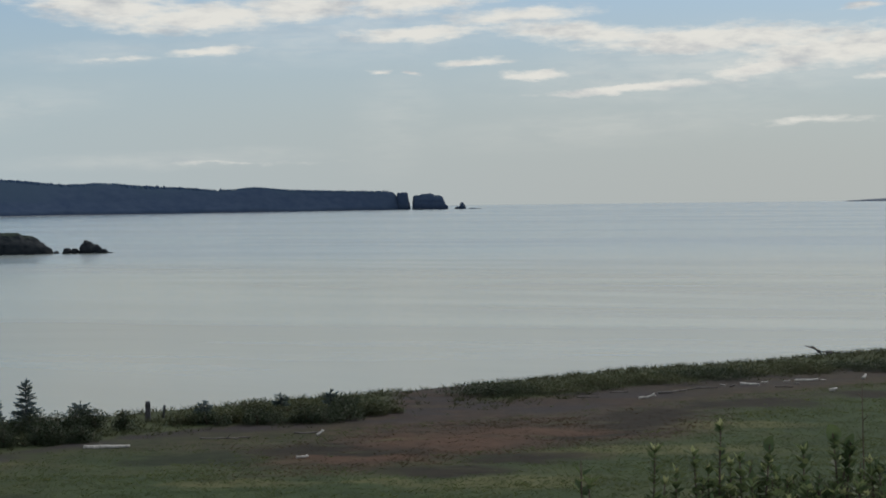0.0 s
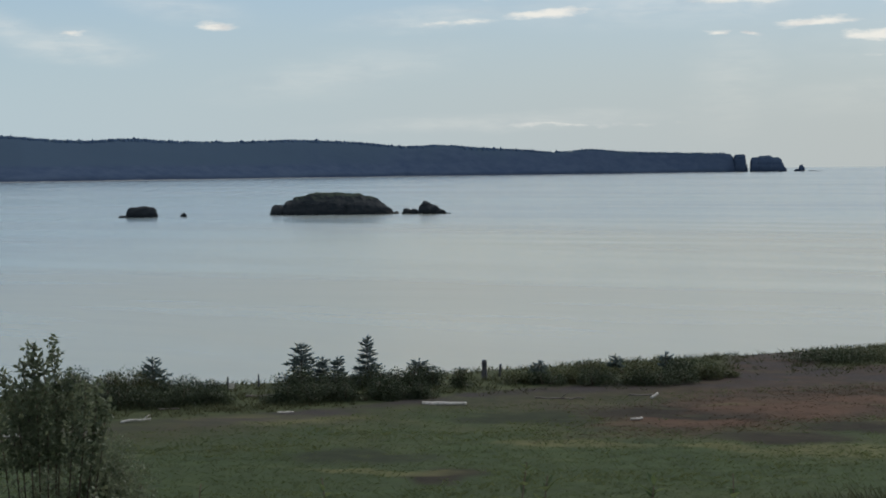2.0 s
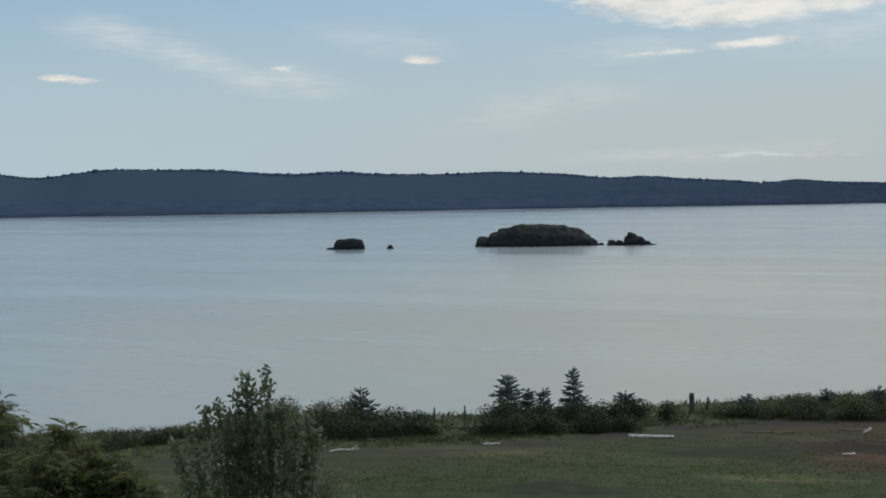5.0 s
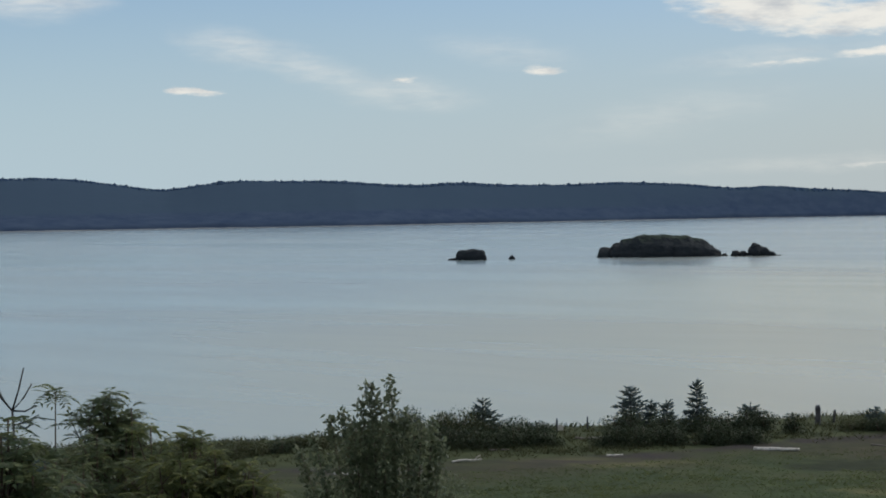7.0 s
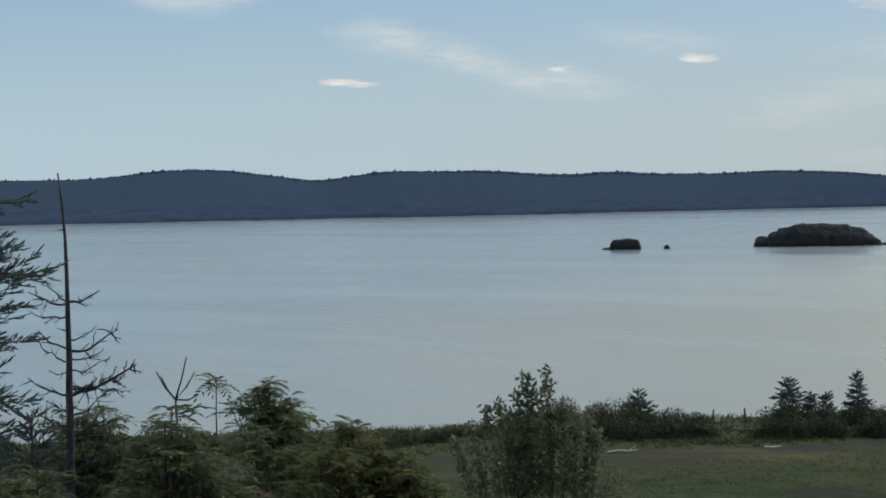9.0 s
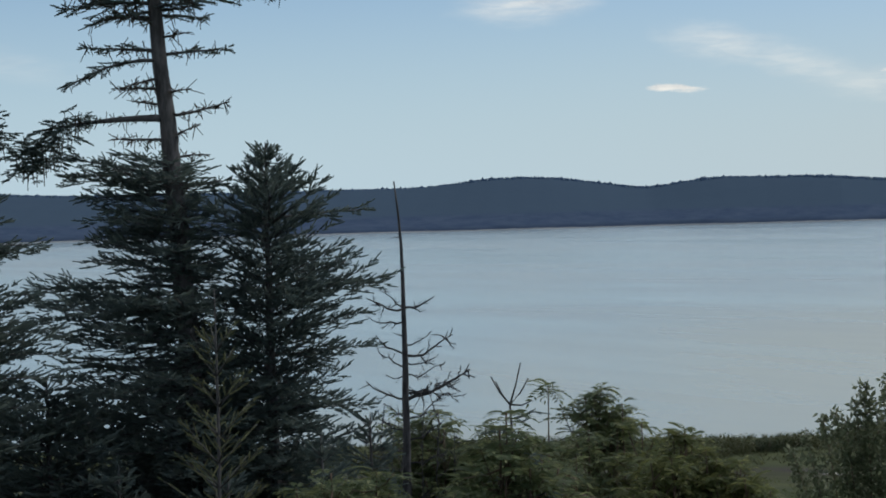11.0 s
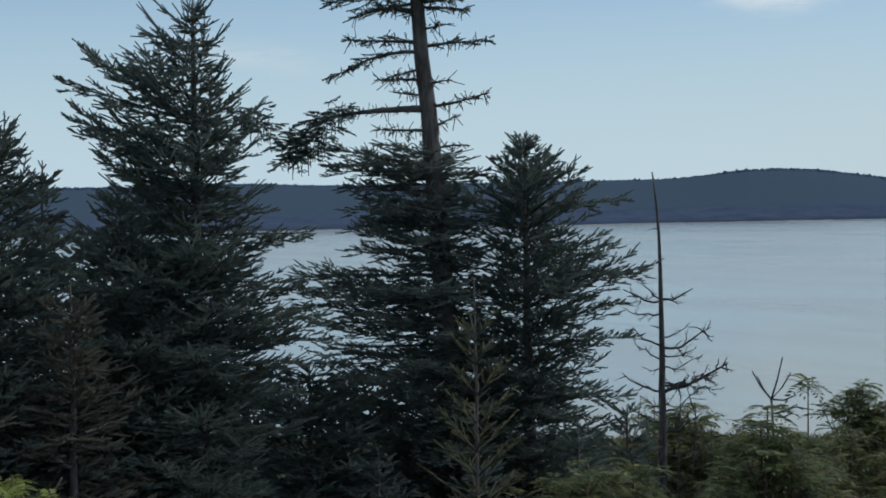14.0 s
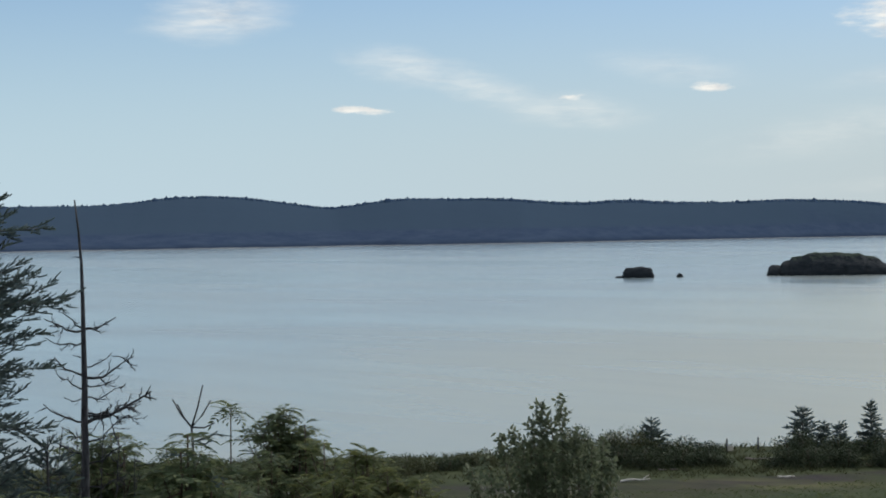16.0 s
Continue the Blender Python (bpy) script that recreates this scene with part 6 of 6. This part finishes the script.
def build_weed(bearing, far, top, label, seed, leaf=0.09, n=14, mat=M_WEED, spread=0.16, tip_leaves=0, round_leaf=False):
    """A tall upright herb: a stem with leaves all the way up, pale young ones or one broad leaf at its tip."""
    rng = np.random.default_rng(seed)
    x, y = spot(bearing, far)
    z0 = float(ground_z(x, y)) - 0.03
    w = thing("tall_weed", x, y, z0, label, "weed", "tall weeds at the bluff edge", turn=rng.uniform(0, 360))
    h = top - z0
    tip = np.array([rng.uniform(-spread, spread), rng.uniform(-spread, spread), h]) * np.array([not (tip_leaves or round_leaf), not (tip_leaves or round_leaf), 1])
    mid = tip * 0.5 + np.array([rng.uniform(-0.04, 0.04), rng.uniform(-0.04, 0.04), 0])
    part("stem", tube_mesh("stem", [([np.zeros(3), mid, tip], [0.010, 0.008, 0.004])], M_STEM, 5), w)
    s = np.sort(rng.uniform(0.3, 0.97, n))[:, None]
    p = np.where(s < 0.5, mid * s * 2, mid + (tip - mid) * (s - 0.5) * 2)
    a = np.arange(n) * 2.4 + rng.uniform(-0.4, 0.4, n)
    d = np.stack([np.cos(a), np.sin(a), rng.uniform(-0.2, 0.9, n) + 0.8 * s[:, 0] ** 4], 1)
    v, f = leaf_verts(p, unit(d), unit(np.stack([-np.cos(a), -np.sin(a), np.ones(n)], 1) + rng.normal(size=(n, 3)) * 0.3), leaf * rng.uniform(0.6, 1.3, (n, 1)), leaf * 0.68 * rng.uniform(0.6, 1.2, (n, 1)))
    part("foliage", mesh_of("foliage", v, f, mat), w)
    if tip_leaves:
        a = np.arange(tip_leaves) * 2.4
        d = np.stack([np.cos(a) * 0.55, np.sin(a) * 0.55, rng.uniform(0.6, 1.6, tip_leaves)], 1)
        v, f = leaf_verts(np.repeat(tip[None], tip_leaves, 0) - np.array([0, 0, 0.05]), unit(d), unit(np.stack([-np.cos(a), -np.sin(a), np.ones(tip_leaves)], 1)), 0.085 * rng.uniform(0.7, 1.1, (tip_leaves, 1)), np.full((tip_leaves, 1), 0.034))
        part("young_leaves", mesh_of("young_leaves", v, f, M_YOUNG), w, "pale yellow-green young leaves")
    if round_leaf:
        # one broad rounded leaf, cupped a little, facing the sea
        k = 14
        ring = np.arange(k) * 6.283 / k
        rim = np.stack([np.cos(ring) * 0.068, 0.012 * np.cos(2 * ring), np.sin(ring) * 0.060], 1) + tip
        v = np.vstack([tip + np.array([0, 0.022, 0]), rim])
        f = [(0, 1 + i, 1 + (i + 1) % k) for i in range(k)]
        part("round_leaf", mesh_of("round_leaf", v, np.array(f), M_WEED, True), w, "broad rounded dark green leaf")


rng = np.random.default_rng(640)
TALL = "upright leafy weed with pale young leaves"
for k, (az, top, young, broad) in enumerate([
    (8.81, 11.50, 7, False), (6.74, 11.34, 7, False), (7.95, 11.32, 3, False), (9.4, 11.28, 3, False), (11.4, 11.34, 4, False), (12.1, 11.36, 0, False),
    (10.35, 11.36, 0, True), (12.3, 11.44, 0, True), (12.85, 11.38, 0, True), (14.2, 11.3, 5, False), (15.4, 11.34, 4, False), (13.7, 11.24, 0, True), (16.0, 11.4, 0, True), (7.4, 11.2, 3, False), (8.4, 11.22, 2, False),
]):
    build_weed(az, 12.0, top, TALL if young else "upright dark leafy weed with broad leaves", 650 + k, 0.088, 46, tip_leaves=young, round_leaf=broad)
for k in range(135):
    az = 6.6 + 10.4 * rng.random() ** 0.8
    build_weed(az, rng.uniform(11.2, 12.8), 11.20 - 0.26 * rng.random() - 0.10 * (az < 8), TALL if k % 3 == 0 else "upright dark leafy weed on the bluff edge", 660 + k, rng.uniform(0.06, 0.09), 40, tip_leaves=4 * (k % 3 == 0))
for k, (az, far, top) in enumerate([(4.2, 12.5, 11.15), (4.5, 12.2, 11.05), (-8.8, 13, 10.82), (-8.2, 13, 10.72), (-14.6, 13, 10.72), (-4.6, 12.8, 10.72), (-1.6, 12.6, 10.80), (-19.0, 13.5, 10.62)]):
    build_weed(az, far, top, "low leafy weed at the bluff edge", 770 + k, 0.11, 18)
# a bare dry stalk
x, y = spot(13.25, 13.0)
stalk = thing("dry_stalk", x, y, float(ground_z(x, y)), "thin bare dry stalk standing among weeds", "weed")
h = 11.66 - stalk.location.z
part("stem", tube_mesh("stem", [([np.array([0.02, 0, 0.0]), np.array([0.0, 0, h * 0.5]), np.array([-0.01, 0, h])], [0.008, 0.006, 0.003])], M_STEM, 5), stalk)
for k in range(4):
    z = h * (0.55 + 0.12 * k)
    part("side_twig", tube_mesh("side_twig", [([np.array([0, 0, z]), np.array([(-1) ** k * 0.04, 0.01, z + 0.05])], [0.003, 0.0015])], M_STEM, 4), stalk)

# low growth that covers the slope
rng = np.random.default_rng(800)
x, y = scatter(rng, 30000, (-50, 12, 5, 60), lambda x, y: in_view(x, y) * np.where(np.degrees(np.arctan2(x, y)) > -25, step(-inland(x, y), 44, 50), step(-inland(x, y), 28, 36)) * (np.hypot(x, y) > 9) * (0.35 + 0.65 * step(waves(x, y, 12, 0.4), -0.6, 0.3)))
build_grass("slope_grass", x, y, rng, M_DUNE, 0.45, 0.05, 4, "tangled grass and herbs on the slope")
x, y = scatter(rng, 9000, (-34, -6, 8, 34), lambda x, y: in_view(x, y) * step(-inland(x, y), 36, 42) * (np.hypot(x, y) > 12) * (np.degrees(np.arctan2(x, y)) < -26))
z = ground_z(x, y)
cs = np.stack([x, y, z + 0.35], 1)
v, f = leaf_cloud(rng, cs, np.full((len(x), 3), 0.35), 45000, 0.10, 0.055)
tagged(new("undergrowth", mesh_of("undergrowth", v, f, M_UNDERGROWTH)), "low leafy undergrowth covering the slope", "undergrowth", kind="stuff")
